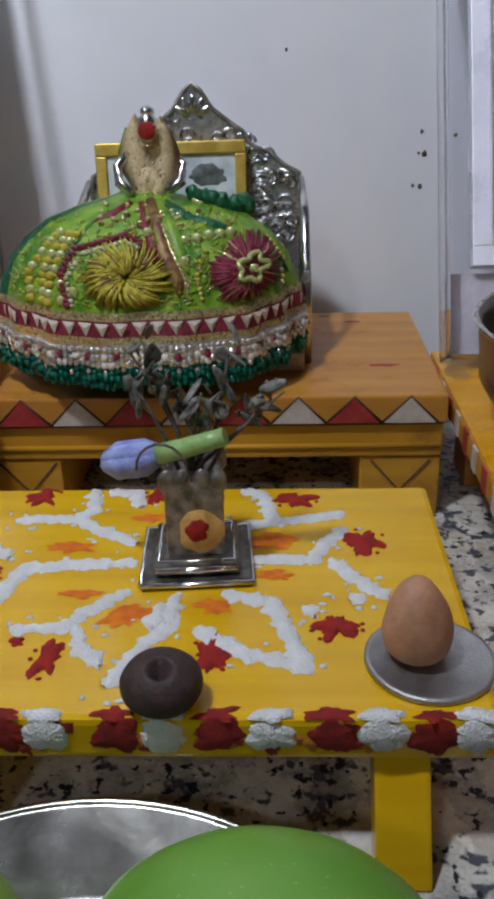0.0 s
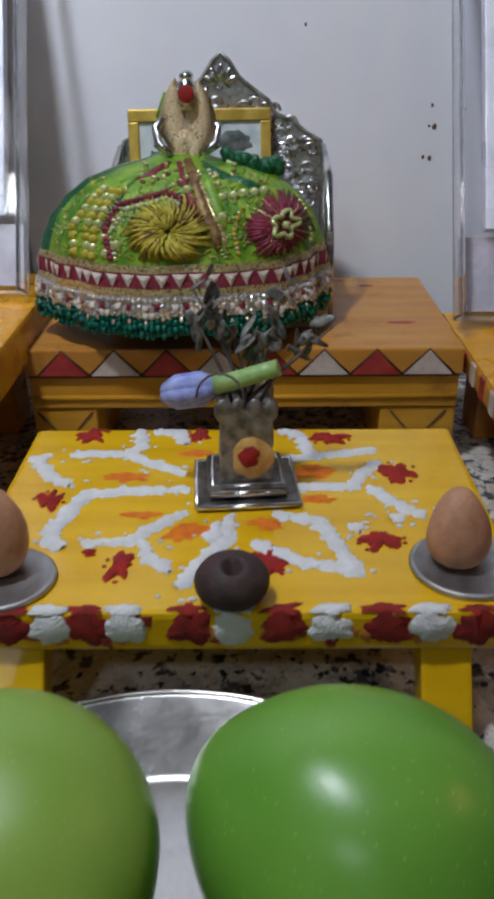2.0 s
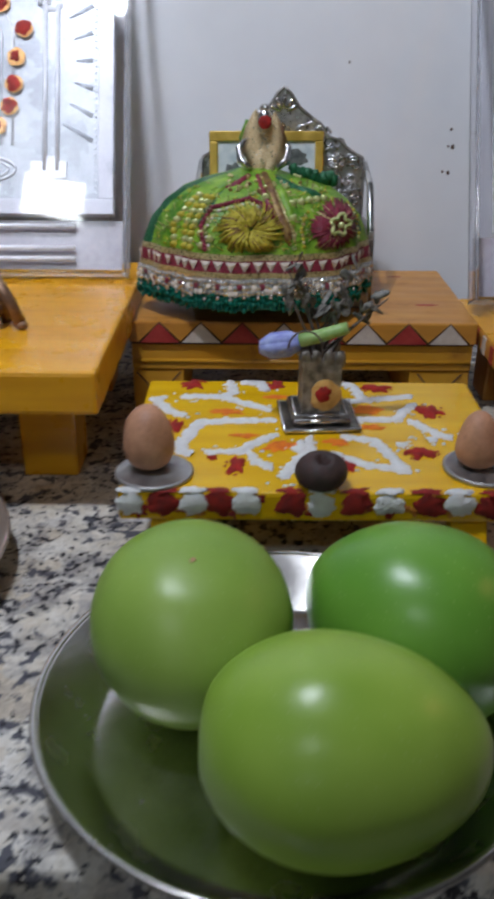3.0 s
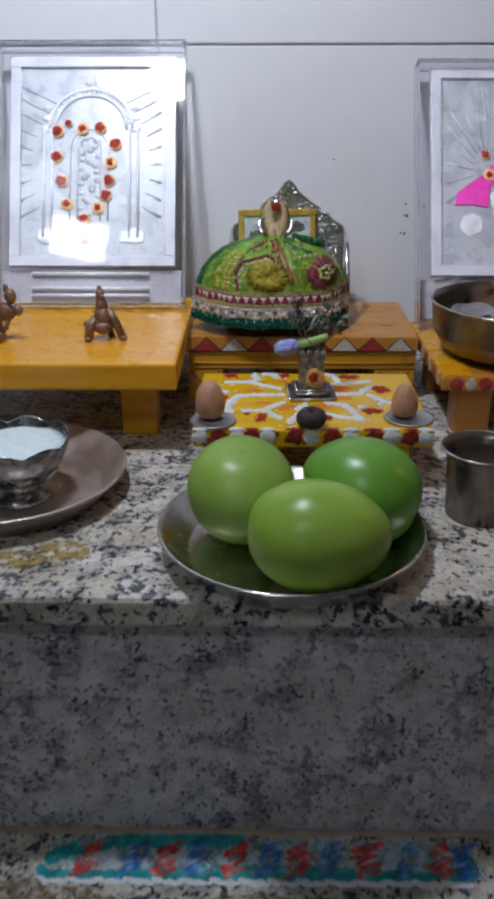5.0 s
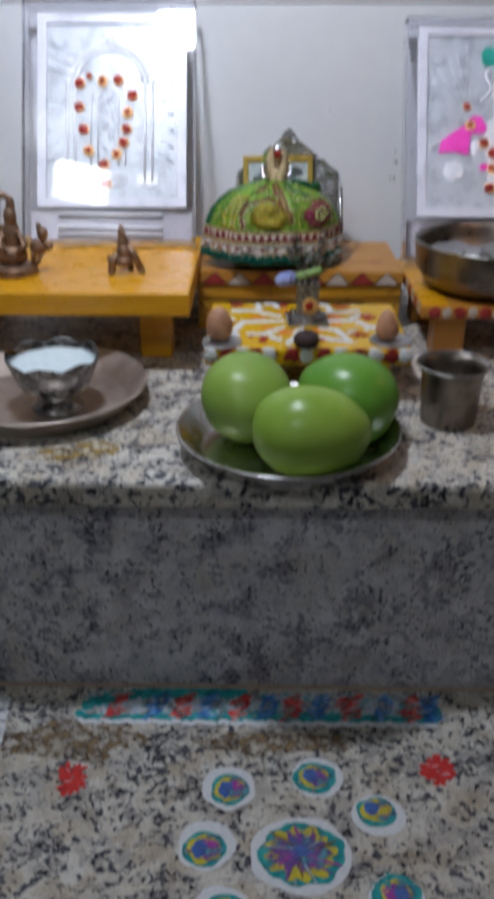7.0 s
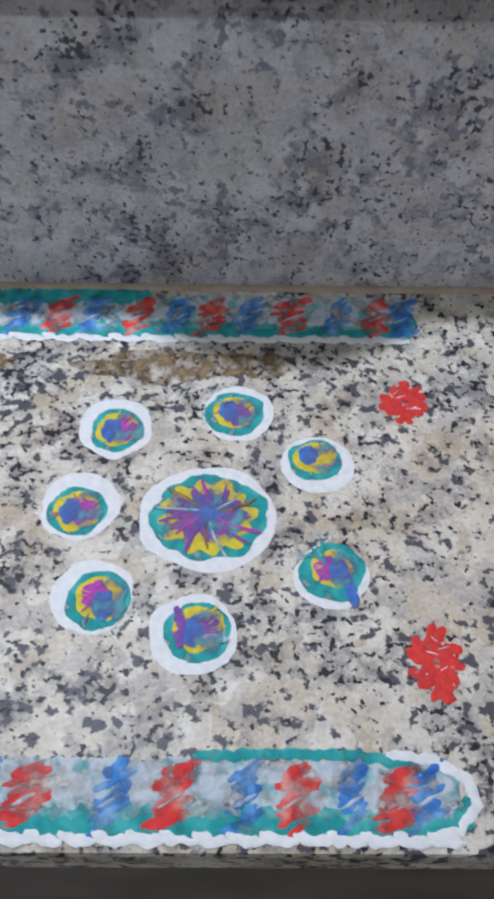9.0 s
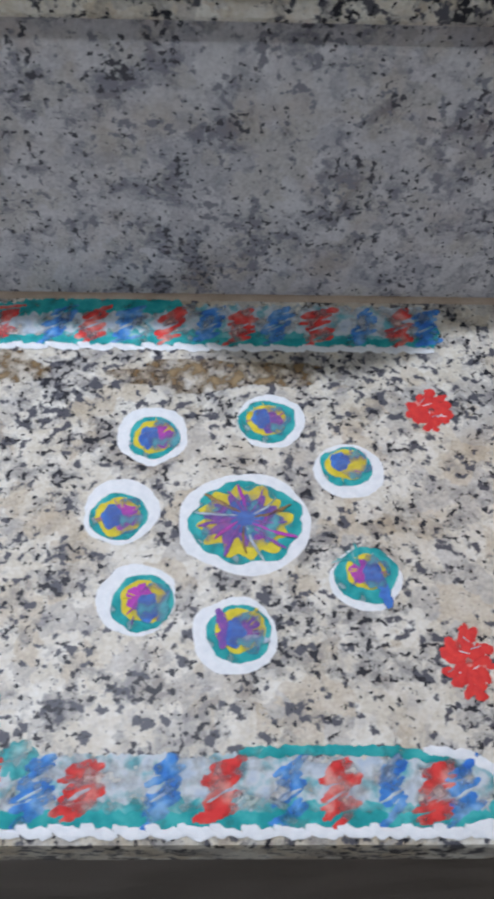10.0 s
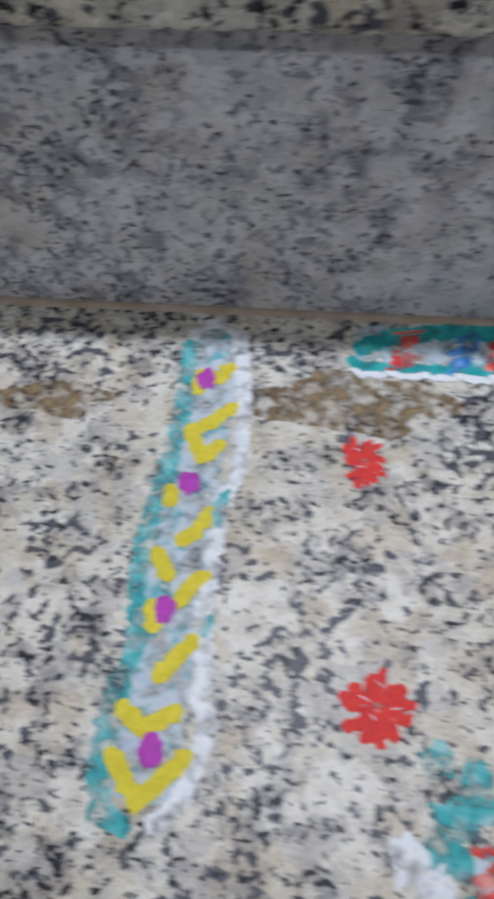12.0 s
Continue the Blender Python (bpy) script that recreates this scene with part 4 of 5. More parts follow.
for k in range(16):  # dark ruffles beside the waist
    put(ball((0.094 + 0.0014 * k, 0.300 + 0.0004 * k, 0.3105 - 0.00035 * k + random.uniform(-0.0015, 0.0015)), (0.0030, 0.0026, 0.0034), u=10, v=7, jitter=0.0014, freq=420), 1)
for k in range(40):  # gold knots and sequins over the bodice and waist
    put(ball(on_skirt(random.uniform(-0.014, 0.022), random.uniform(0.303, 0.3095), 0.0008), (0.0011, 0.0005, 0.0010), u=7, v=5), (4, 12, 11, 4)[k % 4])
put(tube([(0.070, 0.306, 0.335), (0.067, 0.306, 0.326), (0.0685, 0.306, 0.318)], [0.0016, 0.0022, 0.0016], 8), 0)
for k in range(60):
    z = random.uniform(0.311, 0.338)
    put(ball((0.078 + random.uniform(-0.006, 0.006), 0.2955, z), (0.0004, 0.0003, 0.0004), u=5, v=4), 9)
bmesh.ops.recalc_face_normals(doll, faces=doll.faces[:])
dl = part("festive_doll", doll, SLOTS)
tagged(dl, "doll in a flared green embroidered skirt on the silver throne", "doll")

# ---- framed embossed pictures in clear cases ----
ACRYLIC = clear("clear_acrylic", (0.95, 0.95, 0.98), 0.03)
LILAC = plain("lilac_plastic", (0.31, 0.29, 0.31), (0.38, 0.355, 0.385), 0.2, scale=40, fine=300, bumpy=0.05)
WHITE_FRAME = plain("white_frame_paint", (0.48, 0.48, 0.52), (0.55, 0.55, 0.58), 0.3, scale=60, bumpy=0.05)
EMBOSSED = plain("embossed_silver_foil", (0.37, 0.39, 0.41), (0.46, 0.48, 0.50), 0.28, 0.12, scale=60, fine=420, bumpy=0.12, dist=0.001)
FOIL_RELIEF = plain("bright_foil", (0.66, 0.67, 0.69), (0.80, 0.81, 0.82), 0.2, 0.15, scale=220, bumpy=0.2)
PASTE = plain("orange_paste", (0.66, 0.33, 0.10), (0.78, 0.46, 0.18), 0.8, scale=300)
PINK = plain("pink_foil", (0.62, 0.03, 0.30), (0.75, 0.06, 0.42), 0.35, scale=120)
GREEN_FOIL = plain("green_foil", (0.01, 0.22, 0.16), (0.02, 0.30, 0.22), 0.35, scale=120)


def upright(b, x, y, z):
    b.transform(Matrix.Translation((x, y, z)) @ Matrix.Rotation(radians(90), 4, 'X'))
    return b


def picture_case(at, lean, width, height, inset, size, label):
    """A white frame with an embossed sheet in a clear case; at is the case's lower left corner."""
    c = new("cased_picture")
    c.matrix_world = pose(*at, -lean, 0, 0)
    tagged(c, label, "picture", "cased pictures")
    ix, iz = inset
    w, h = size
    t = 0.0022
    part("back_tray", box((0.002, 0.0035, 0.002), (width - 0.002, 0.0065, height - 0.002), 0.0008), ACRYLIC, c, "clear plastic back tray").visible_shadow = False
    part("cover", box((0, -0.0140, 0), (width, -0.0140 + t, height), 0.0007), ACRYLIC, c, "clear acrylic cover").visible_shadow = False
    for lo, hi in (((0, -0.0115, 0), (t, 0.003, height)), ((width - t, -0.0115, 0), (width, 0.003, height)), ((t, -0.0115, height - t), (width - t, 0.003, height)), ((t, -0.0115, 0), (width - t, 0.003, t))):
        part("case_side", box(lo, hi, 0.0005), ACRYLIC, c, "clear acrylic case side")
    part("lower_panel", box((0.004, 0.0030, 0.003), (width - 0.004, 0.0034, iz - 0.002)), LILAC, c, "pale lilac plastic panel")
    for z in (0.010, 0.016, 0.028):
        part("case_rib", tube([(0.030, -0.0010, z), (width - 0.030, -0.0010, z)], 0.0015, 8), FOIL_RELIEF, c, "glossy moulded rib")
    b = 0.0085
    for lo, hi in (((ix, -0.004, iz), (ix + w, 0.003, iz + b)), ((ix, -0.004, iz + h - b), (ix + w, 0.003, iz + h)), ((ix, -0.004, iz + b), (ix + b, 0.003, iz + h - b)), ((ix + w - b, -0.004, iz + b), (ix + w, 0.003, iz + h - b))):
        part("frame_bar", box(lo, hi, 0.0005), WHITE_FRAME, c, "white frame bar")
    part("embossed_sheet", box((ix + b, -0.0010, iz + b), (ix + w - b, 0.0010, iz + h - b)), EMBOSSED, c, "silvery embossed sheet")
    for k in range(44):
        z = iz + b + 0.004 + k * (h - 2 * b - 0.008) / 43
        for x in (ix + b + 0.002, ix + w - b - 0.002):
            part("bead", ball((x, -0.0012, z), (0.0008, 0.0006, 0.0008), u=6, v=4), FOIL_RELIEF, c)
    return c, ix, iz, w, h


def relief(c, points, r, name="relief"):
    part(name, tube([(x, -0.0013, z) for x, z in points], r, 8), FOIL_RELIEF, c)


def paste_dot(c, x, z, k, big=1.0):
    dab = part("paste_dot", upright(blob(0, 0, 0.0050 * big, 0.0050 * big, 0, 0.0006, 0.15, k, 18), x, -0.0030, z), PASTE, c, "orange paste dot")
    part("red_dot", upright(blob(0, 0, (0.0043 if int(k) % 3 else 0.0030) * big, (0.0042 if int(k) % 3 else 0.0030) * big, 0, 0.0008, 0.4, k * 3.3, 20), x - 0.0004, -0.0034, z + 0.0003), DARK_RED, dab, "dark red dot")


c, ix, iz, w, h = picture_case((-0.1525, 0.3010, LEDGE + 0.0715), 25.3, 0.157, 0.2180, (0.0115, 0.034), (0.1370, 0.1745), "embossed silver arch picture with red dots in a clear case")


def spot(u, v):
    return ix + u * w, iz + v * h


for u in (0.20, 0.25, 0.72, 0.77):
    relief(c, [spot(u, 0.14), spot(u, 0.66)], 0.0013, "column")
for u in (0.225, 0.745):
    for v, s in ((0.13, 1.5), (0.17, 1.1), (0.66, 1.2), (0.71, 1.0), (0.76, 0.8)):
        x, z = spot(u, v)
        part("capital", ball((x, -0.0008, z), (0.0055 * s, 0.0014, 0.0030 * s), u=12, v=6), FOIL_RELIEF, c)
for r in (0.24, 0.205):
    relief(c, [spot(0.485 + r * math.cos(t) * 1.05, 0.66 + r * 0.78 * math.sin(t)) for t in [math.pi * k / 18 for k in range(19)]], 0.0016, "arch")
for k in range(9):
    x, z = spot(0.485 + (k - 4) * 0.022, 0.845 + 0.03 * math.cos((k - 4) * 0.6) + 0.01 * (k % 2))
    part("crest", ball((x, -0.0010, z), (0.0018, 0.0014, 0.0024), u=8, v=6), FOIL_RELIEF, c)
for k in range(9):  # rays
    for s in (-1, 1):
        a = radians(-32 + k * 11)
        x0, z0 = spot(0.485 + s * 0.36 * math.cos(a), 0.48 + 0.36 * math.sin(a))
        x1, z1 = spot(0.485 + s * 0.425, 0.48 + 0.46 * math.sin(a))
        part("ray", tube([(x0, -0.0008, z0), (x1, 0.0008, z1)], [0.0006, 0.0024], 8), EMBOSSED, c)
for k in range(3):
    x, z = spot(0.485, 0.145)
    relief(c, [(x + (0.016 - k * 0.004) * math.cos(t), z + (0.0065 - k * 0.0018) * math.sin(t)) for t in [math.pi * q / 10 for q in range(21)]], 0.0009, "medallion")
for s in (1.0, 0.60):  # plain nested outlines within the arch
    relief(c, [spot(0.475 - 0.115 * s, 0.22), spot(0.475 - 0.115 * s, 0.56)] + [spot(0.475 - 0.115 * s * math.cos(t), 0.56 + 0.10 * s * math.sin(t)) for t in [math.pi * q / 10 for q in range(1, 10)]] + [spot(0.475 + 0.115 * s, 0.56), spot(0.475 + 0.115 * s, 0.22)], 0.0008, "nested_outline")
for q in range(26):  # low knobs, and beads along the arch
    x, z = spot(0.475 + 0.055 * math.sin(q * 2.4), 0.25 + q * 0.0145)
    part("knob", ball((x, -0.0006, z), (0.0030, 0.0012, 0.0024), u=10, v=6), EMBOSSED, c)
    a = math.pi * (q + 0.5) / 26
    x, z = spot(0.485 + 0.2225 * 1.05 * math.cos(a), 0.66 + 0.2225 * 0.78 * math.sin(a))
    part("bead", ball((x, -0.0012, z), (0.0014, 0.0010, 0.0014), u=7, v=5), FOIL_RELIEF, c)
for u0, u1, v in ((0.17, 0.31, 0.125), (0.66, 0.81, 0.115)):
    x0, z0 = spot(u0, v)
    x1, z1 = spot(u1, v + 0.055)
    part("plinth_block", box((x0, -0.0022, z0), (x1, -0.0008, z1), 0.0006), FOIL_RELIEF, c)
for k, (px, py) in enumerate(((232, 357), (268, 330), (317, 348), (378, 345), (430, 400), (413, 463), (408, 522), (398, 572), (372, 615), (325, 653), (332, 722), (265, 603), (247, 525), (230, 443))):
    x, z = spot((px - 65) / 565 - 0.010, (835 - py) / 705 - 0.034)
    paste_dot(c, x, z, k + 1.3, 0.62 if k == 1 else 1.0)

c, ix, iz, w, h = picture_case((0.1955, 0.3060, LEDGE + 0.0570), 25.3, 0.157, 0.2180, (0.0130, 0.040), (0.1370, 0.1745), "embossed silver picture with pink and green patches in a clear case")
for k in range(9):
    a = radians(-20 + k * 13)
    x0, z0 = spot(0.36 - 0.10 * math.cos(a), 0.50 + 0.12 * math.sin(a))
    x1, z1 = spot(max(0.10, 0.36 - 0.34 * math.cos(a)), min(0.9, 0.50 + 0.42 * math.sin(a)))
    part("ray", tube([(x0, -0.0008, z0), (x1, 0.0006, z1)], [0.0006, 0.0022], 8), EMBOSSED, c)


def foil_patch(name, pts, material, lift=0.0):
    part(name, prism([spot(u, v) for u, v in pts], -0.0026 - lift, -0.0008), material, c)


foil_patch("pink_patch", [(0.145, 0.34), (0.16, 0.40), (0.22, 0.435), (0.33, 0.495), (0.37, 0.535), (0.43, 0.53), (0.47, 0.47), (0.45, 0.445), (0.36, 0.44), (0.345, 0.33), (0.24, 0.345)], PINK)
foil_patch("pink_patch", [(0.42, 0.27), (0.44, 0.285), (0.50, 0.28), (0.50, 0.255), (0.44, 0.25)], PINK)
foil_patch("green_patch", [(0.42, 0.85), (0.44, 0.885), (0.48, 0.895), (0.545, 0.85), (0.535, 0.81), (0.49, 0.785), (0.44, 0.80)], GREEN_FOIL)
for u, v, ru, rv in ((0.25, 0.25, 0.10, 0.075), (0.55, 0.40, 0.16, 0.20), (0.56, 0.66, 0.085, 0.10), (0.62, 0.22, 0.22, 0.08), (0.40, 0.37, 0.06, 0.06), (0.72, 0.42, 0.10, 0.18)):
    x, z = spot(u, v)
    part("raised_shape", ball((x, -0.0002, z), (ru * w * 0.8, 0.0016, rv * h * 0.8), u=22, v=12, jitter=0.0020, freq=220), FOIL_RELIEF, c, "plain raised foil shape")
for k in range(16):
    x, z = spot(0.43 + 0.10 * math.sin(k * 0.4) * 0.4 + 0.006 * k, 0.62 + 0.012 * k)
    part("bead", ball((x, -0.0016, z), (0.0016, 0.0012, 0.0018), u=7, v=5), FOIL_RELIEF, c)
for k, (px, py) in enumerate(((838, 342), (785, 375), (791, 404), (814, 432), (829, 448), (828, 472), (824, 502), (849, 440))):
    x, z = spot((px - 703) / 247, (548 - py) / 298)
    paste_dot(c, x, z, k + 31.3, 1.0 if k != 1 else 0.8)

# small picture at the far end
sp = new("small_picture")
sp.matrix_world = pose(-0.243, 0.340, LEDGE + 0.0690, -12, 0, 0)
tagged(sp, "small white-framed pale picture leaning on the wall", "picture")
for lo, hi in (((0, 0, 0), (0.058, 0.003, 0.005)), ((0, 0, 0.060), (0.058, 0.003, 0.065)), ((0, 0, 0.005), (0.005, 0.003, 0.060)), ((0.053, 0, 0.005), (0.058, 0.003, 0.060))):
    part("frame_bar", box(lo, hi, 0.0006), WHITE_FRAME, sp)
part("print", box((0.004, 0.0012, 0.004), (0.054, 0.0025, 0.061)), CREAM, sp, "pale pinkish print")

# ---- brass figures on the yellow stool ----
YT = LEDGE + 0.0690


def fuse(items):
    b = bmesh.new()
    for it in items:
        merge(b, it)
    return b


cow = fuse([lathe([(0.0005, 0), (0.0165, 0), (0.0172, 0.0015), (0.0160, 0.0030), (0.0168, 0.0045), (0.0150, 0.0062), (0.0005, 0.0062)], 36),
            ball((-0.002, 0, 0.012), (0.0125, 0.008, 0.0075)), ball((0, 0, 0.024), (0.0066, 0.0055, 0.0120)), ball((0.0005, -0.001, 0.037), (0.0050, 0.0045, 0.0060)),
            ball((0.0015, 0, 0.044), (0.0034, 0.003, 0.0055)), tube([(-0.006, 0, 0.028), (-0.0135, 0, 0.034), (-0.0120, 0, 0.047), (-0.003, 0, 0.0500), (0.002, 0, 0.047)], [0.0022, 0.0024, 0.0024, 0.0022, 0.0018], 10),
            tube([(0.004, -0.002, 0.027), (0.010, -0.003, 0.019), (0.004, -0.006, 0.014)], [0.0032, 0.0028, 0.0022], 8),
            tube([(-0.004, -0.002, 0.027), (-0.010, -0.003, 0.019), (-0.004, -0.006, 0.014)], [0.0032, 0.0028, 0.0022], 8),
            ball((0.019, 0.001, 0.017), (0.0070, 0.0040, 0.0055)), ball((0.0235, 0, 0.026), (0.0042, 0.0035, 0.0045)), ball((0.021, 0, 0.030), (0.0020, 0.0018, 0.0030)),
            ball((0.0275, 0, 0.018), (0.0035, 0.003, 0.0032)), tube([(0.015, 0, 0.015), (0.014, 0, 0.006)], 0.0020, 8), tube([(0.021, 0, 0.014), (0.0185, 0, 0.008), (0.014, 0, 0.005)], 0.0017, 8),
            ball((-0.019, 0.001, 0.017), (0.0060, 0.0040, 0.0055)), ball((-0.0225, 0, 0.025), (0.0040, 0.0035, 0.0045))])
ob = tagged(part("brass_figure", cow, BRASS), "old brown brass figure group on a round base", "figurine")
ob.location, ob.scale = (-0.1395, 0.2145, YT), (1.08, 1.15, 1.28)
beast = fuse([ball((0, 0, 0.0140), (0.0062, 0.0060, 0.0080)), ball((-0.0005, 0, 0.0215), (0.0042, 0.0040, 0.0060)), ball((-0.001, -0.001, 0.0290), (0.0030, 0.0028, 0.0034)), tube([(-0.001, 0, 0.030), (-0.0015, 0, 0.0345)], [0.0022, 0.0012], 8),
              ball((0.0005, -0.0028, 0.0280), (0.0016, 0.0014, 0.0016)), tube([(-0.004, -0.002, 0.014), (-0.0085, -0.004, 0.008), (-0.0095, -0.005, 0.0015)], [0.0038, 0.0032, 0.0030], 10), ball((-0.0095, -0.006, 0.0018), (0.0026, 0.0034, 0.0018)),
              tube([(0.003, -0.001, 0.020), (0.0085, -0.002, 0.011), (0.0125, -0.003, 0.002)], [0.0032, 0.0028, 0.0026], 10), ball((0.0130, -0.0035, 0.0020), (0.0026, 0.0024, 0.0020)),
              ball((-0.0105, 0.000, 0.0095), (0.0028, 0.0026, 0.0030)), tube([(0.002, 0.004, 0.012), (0.004, 0.006, 0.0005)], 0.0022, 8), ball((0, -0.004, 0.0085), (0.0062, 0.0040, 0.0042))])
ob = tagged(part("brass_figure", beast, BRASS), "small seated brass figure on the yellow stool", "figurine")
ob.location, ob.scale = (-0.0490, 0.2200, YT), (1.12, 1.15, 1.16)

# ---- footed cup of curd ----
DARK_SILVER = plain("dark_fluted_silver", (0.10, 0.10, 0.10), (0.30, 0.29, 0.28), 0.25, 1.0, scale=160, fine=600, bumpy=0.3)
CURD = plain("white_curd", (0.62, 0.74, 0.76), (0.74, 0.82, 0.83), 0.55, scale=200, fine=600, bumpy=0.5, dist=0.001)


def scallop(a, i):
    k = max(0, i - 5) / 4 if i <= 9 else max(0, 14 - i) / 4
    k = min(1, k)
    return 0.0010 * k * abs(math.cos(4 * a)), 0.0034 * k * (abs(math.cos(4 * a)) - 0.5)


fc = thing("footed_cup", (-0.0865, 0.0960, LEDGE + 0.0011), "dark silver footed cup with a scalloped rim and white curd", "cup")
cup_bowl = part("bowl", lathe([(0.0060, 0.0090), (0.0120, 0.0100), (0.0185, 0.0130), (0.0240, 0.0185), (0.0275, 0.0245), (0.0300, 0.0300), (0.0308, 0.0325), (0.0314, 0.0345), (0.0316, 0.0360), (0.0312, 0.0366), (0.0304, 0.0355), (0.0298, 0.0330), (0.0280, 0.0280), (0.0250, 0.0230), (0.0005, 0.0220)], 96, False, scallop), DARK_SILVER, fc)
part("foot", lathe([(0.0005, 0), (0.0180, 0), (0.0184, 0.0012), (0.0165, 0.0035), (0.0110, 0.0060), (0.0095, 0.0080), (0.0110, 0.0102), (0.0005, 0.0102)], 48), DARK_SILVER, fc)
cd = lathe([(0.0005, 0.0240), (0.0270, 0.0260), (0.0296, 0.0318), (0.0240, 0.0332), (0.0120, 0.0338), (0.0005, 0.0340)], 48)
for v in cd.verts:
    v.co.z += 0.0008 * noise.noise(v.co * 180)
part("curd", cd, CURD, fc, "white lumpy curd")
for k in range(8):
    a = math.pi / 4 * k + math.pi / 8
    for q in range(7):
        s = (q - 3) * 0.055
        part("flute", tube([(r * math.cos(a + s * m), r * math.sin(a + s * m), z) for r, z, m in ((0.0150, 0.0108, 0.3), (0.0215, 0.0150, 0.7), (0.0262, 0.0210, 1.0))], [0.0004, 0.0006, 0.0005], 5), SILVER, cup_bowl)

fc.scale = (1.06, 1.06, 1.12)

# ---- steel bowl of coins ----
kd = thing("steel_bowl", (0.2625, 0.2450, LEDGE + 0.0509), "round dull steel bowl half full of silver coins", "bowl")
part("body", lathe([(0.0005, 0.0), (0.040, 0.0), (0.0555, 0.006), (0.0635, 0.019), (0.0652, 0.036), (0.0665, 0.0405), (0.0665, 0.0415), (0.0650, 0.0412), (0.0636, 0.036), (0.0618, 0.020), (0.0540, 0.008), (0.039, 0.002), (0.0005, 0.002)], 64), DULL_STEEL, kd)
part("rim", lathe([(0.0665 + 0.0010 * math.cos(a), 0.0412 + 0.0010 * math.sin(a)) for a in [k * math.pi / 4 for k in range(8)]], 64, True), STEEL, kd)
random.seed(21)
coin_me = None
for k in range(34):
    a, r = random.uniform(0, 6.283), 0.042 * math.sqrt(random.random())
    cn = thing("silver_coin", (0, 0, 0), "dull silver coin lying in the steel bowl", "coin", "coins in the bowl")
    cn.matrix_world = pose(0.2625 + r * math.cos(a), 0.2450 + r * math.sin(a), LEDGE + 0.0509 + 0.016 + 0.0140 * (k / 34), random.uniform(-22, 22), random.uniform(-22, 22), 0)
    d = part("disc", lathe([(0.0004, 0), (0.0118, 0), (0.0125, 0.0005), (0.0125, 0.0012), (0.0118, 0.0017), (0.0108, 0.0014), (0.0004, 0.0014)], 24), SEQUIN if k % 3 == 0 else COIN, cn)

TAN = plain("tan_joint", (0.36, 0.27, 0.20), (0.48, 0.38, 0.30), 0.8, scale=60)
setting("trim", stroke([(-1.19, -0.0018), (-0.3, -0.0020), (0.4, -0.0018), (1.39, -0.0018)], 0.0060, 0.0001, 0.0012, 3, 0.3, 0.004), TAN, "tan cement joint at the foot of the riser", "joint")

# ---- painted patterns on the lower step ----
WHITE_PAINT = plain("white_paint", (0.72, 0.74, 0.77), (0.82, 0.83, 0.85), 0.8, scale=250, fine=1500, bumpy=0.5)
BLUE = plain("blue_paint", (0.03, 0.10, 0.40), (0.07, 0.22, 0.60), 0.75, scale=260, fine=1500, bumpy=0.5)
VIOLET = plain("violet_paint", (0.10, 0.06, 0.34), (0.32, 0.10, 0.36), 0.75, scale=260, fine=1500, bumpy=0.5)
MAGENTA = plain("magenta_paint", (0.38, 0.03, 0.36), (0.50, 0.06, 0.46), 0.7, scale=260)
YELLOW_P = plain("yellow_chalk_paint", (0.62, 0.50, 0.02), (0.75, 0.62, 0.06), 0.8, scale=260, fine=1500, bumpy=0.5)
RED_P = plain("red_paint", (0.60, 0.02, 0.02), (0.74, 0.05, 0.04), 0.7, scale=260, fine=1500, bumpy=0.5)


def smeared(name, a, b, c, cover):
    """Thin paint rubbed over stone: streaks with bare patches."""
    m, nt, p = nodes_of(name)
    v = coords(nt)
    n1 = texnode(nt, "ShaderNodeTexNoise", 110, v, Detail=4.0)
    col = ramp(nt, n1.outputs[0], [(0.35, a), (0.5, b), (0.65, c)])
    nt.links.new(col, p.inputs["Base Color"])
    p.inputs["Roughness"].default_value = 0.8
    n2 = texnode(nt, "ShaderNodeTexNoise", 120, v, Detail=3.0, Roughness=0.5)
    nt.links.new(ramp(nt, n2.outputs[0], [(cover - 0.12, (0.1, 0.1, 0.1)), (cover + 0.12, (1, 1, 1))]), p.inputs["Alpha"])
    return m


SMEAR = smeared("smeared_pale_paint", (0.12, 0.38, 0.44), (0.56, 0.60, 0.63), (0.42, 0.50, 0.60), 0.44)
BLUE_SMEAR = smeared("smeared_blue_paint", (0.025, 0.14, 0.52), (0.06, 0.25, 0.62), (0.22, 0.42, 0.68), 0.45)
RED_SMEAR = smeared("smeared_red_paint", (0.66, 0.03, 0.03), (0.70, 0.06, 0.05), (0.72, 0.30, 0.26), 0.45)
TEAL = smeared("brushed_teal_paint", (0.0, 0.24, 0.25), (0.01, 0.32, 0.33), (0.05, 0.42, 0.42), 0.34)
RUBBED = smeared("rubbed_colours", (0.55, 0.45, 0.05), (0.18, 0.08, 0.34), (0.10, 0.34, 0.40), 0.60)
WHITE_SMEAR = smeared("rubbed_white_paint", (0.66, 0.68, 0.70), (0.74, 0.75, 0.77), (0.80, 0.81, 0.82), 0.41)
TEAL_SMEAR = smeared("smeared_teal_paint", (0.02, 0.32, 0.34), (0.08, 0.42, 0.44), (0.32, 0.55, 0.56), 0.47)


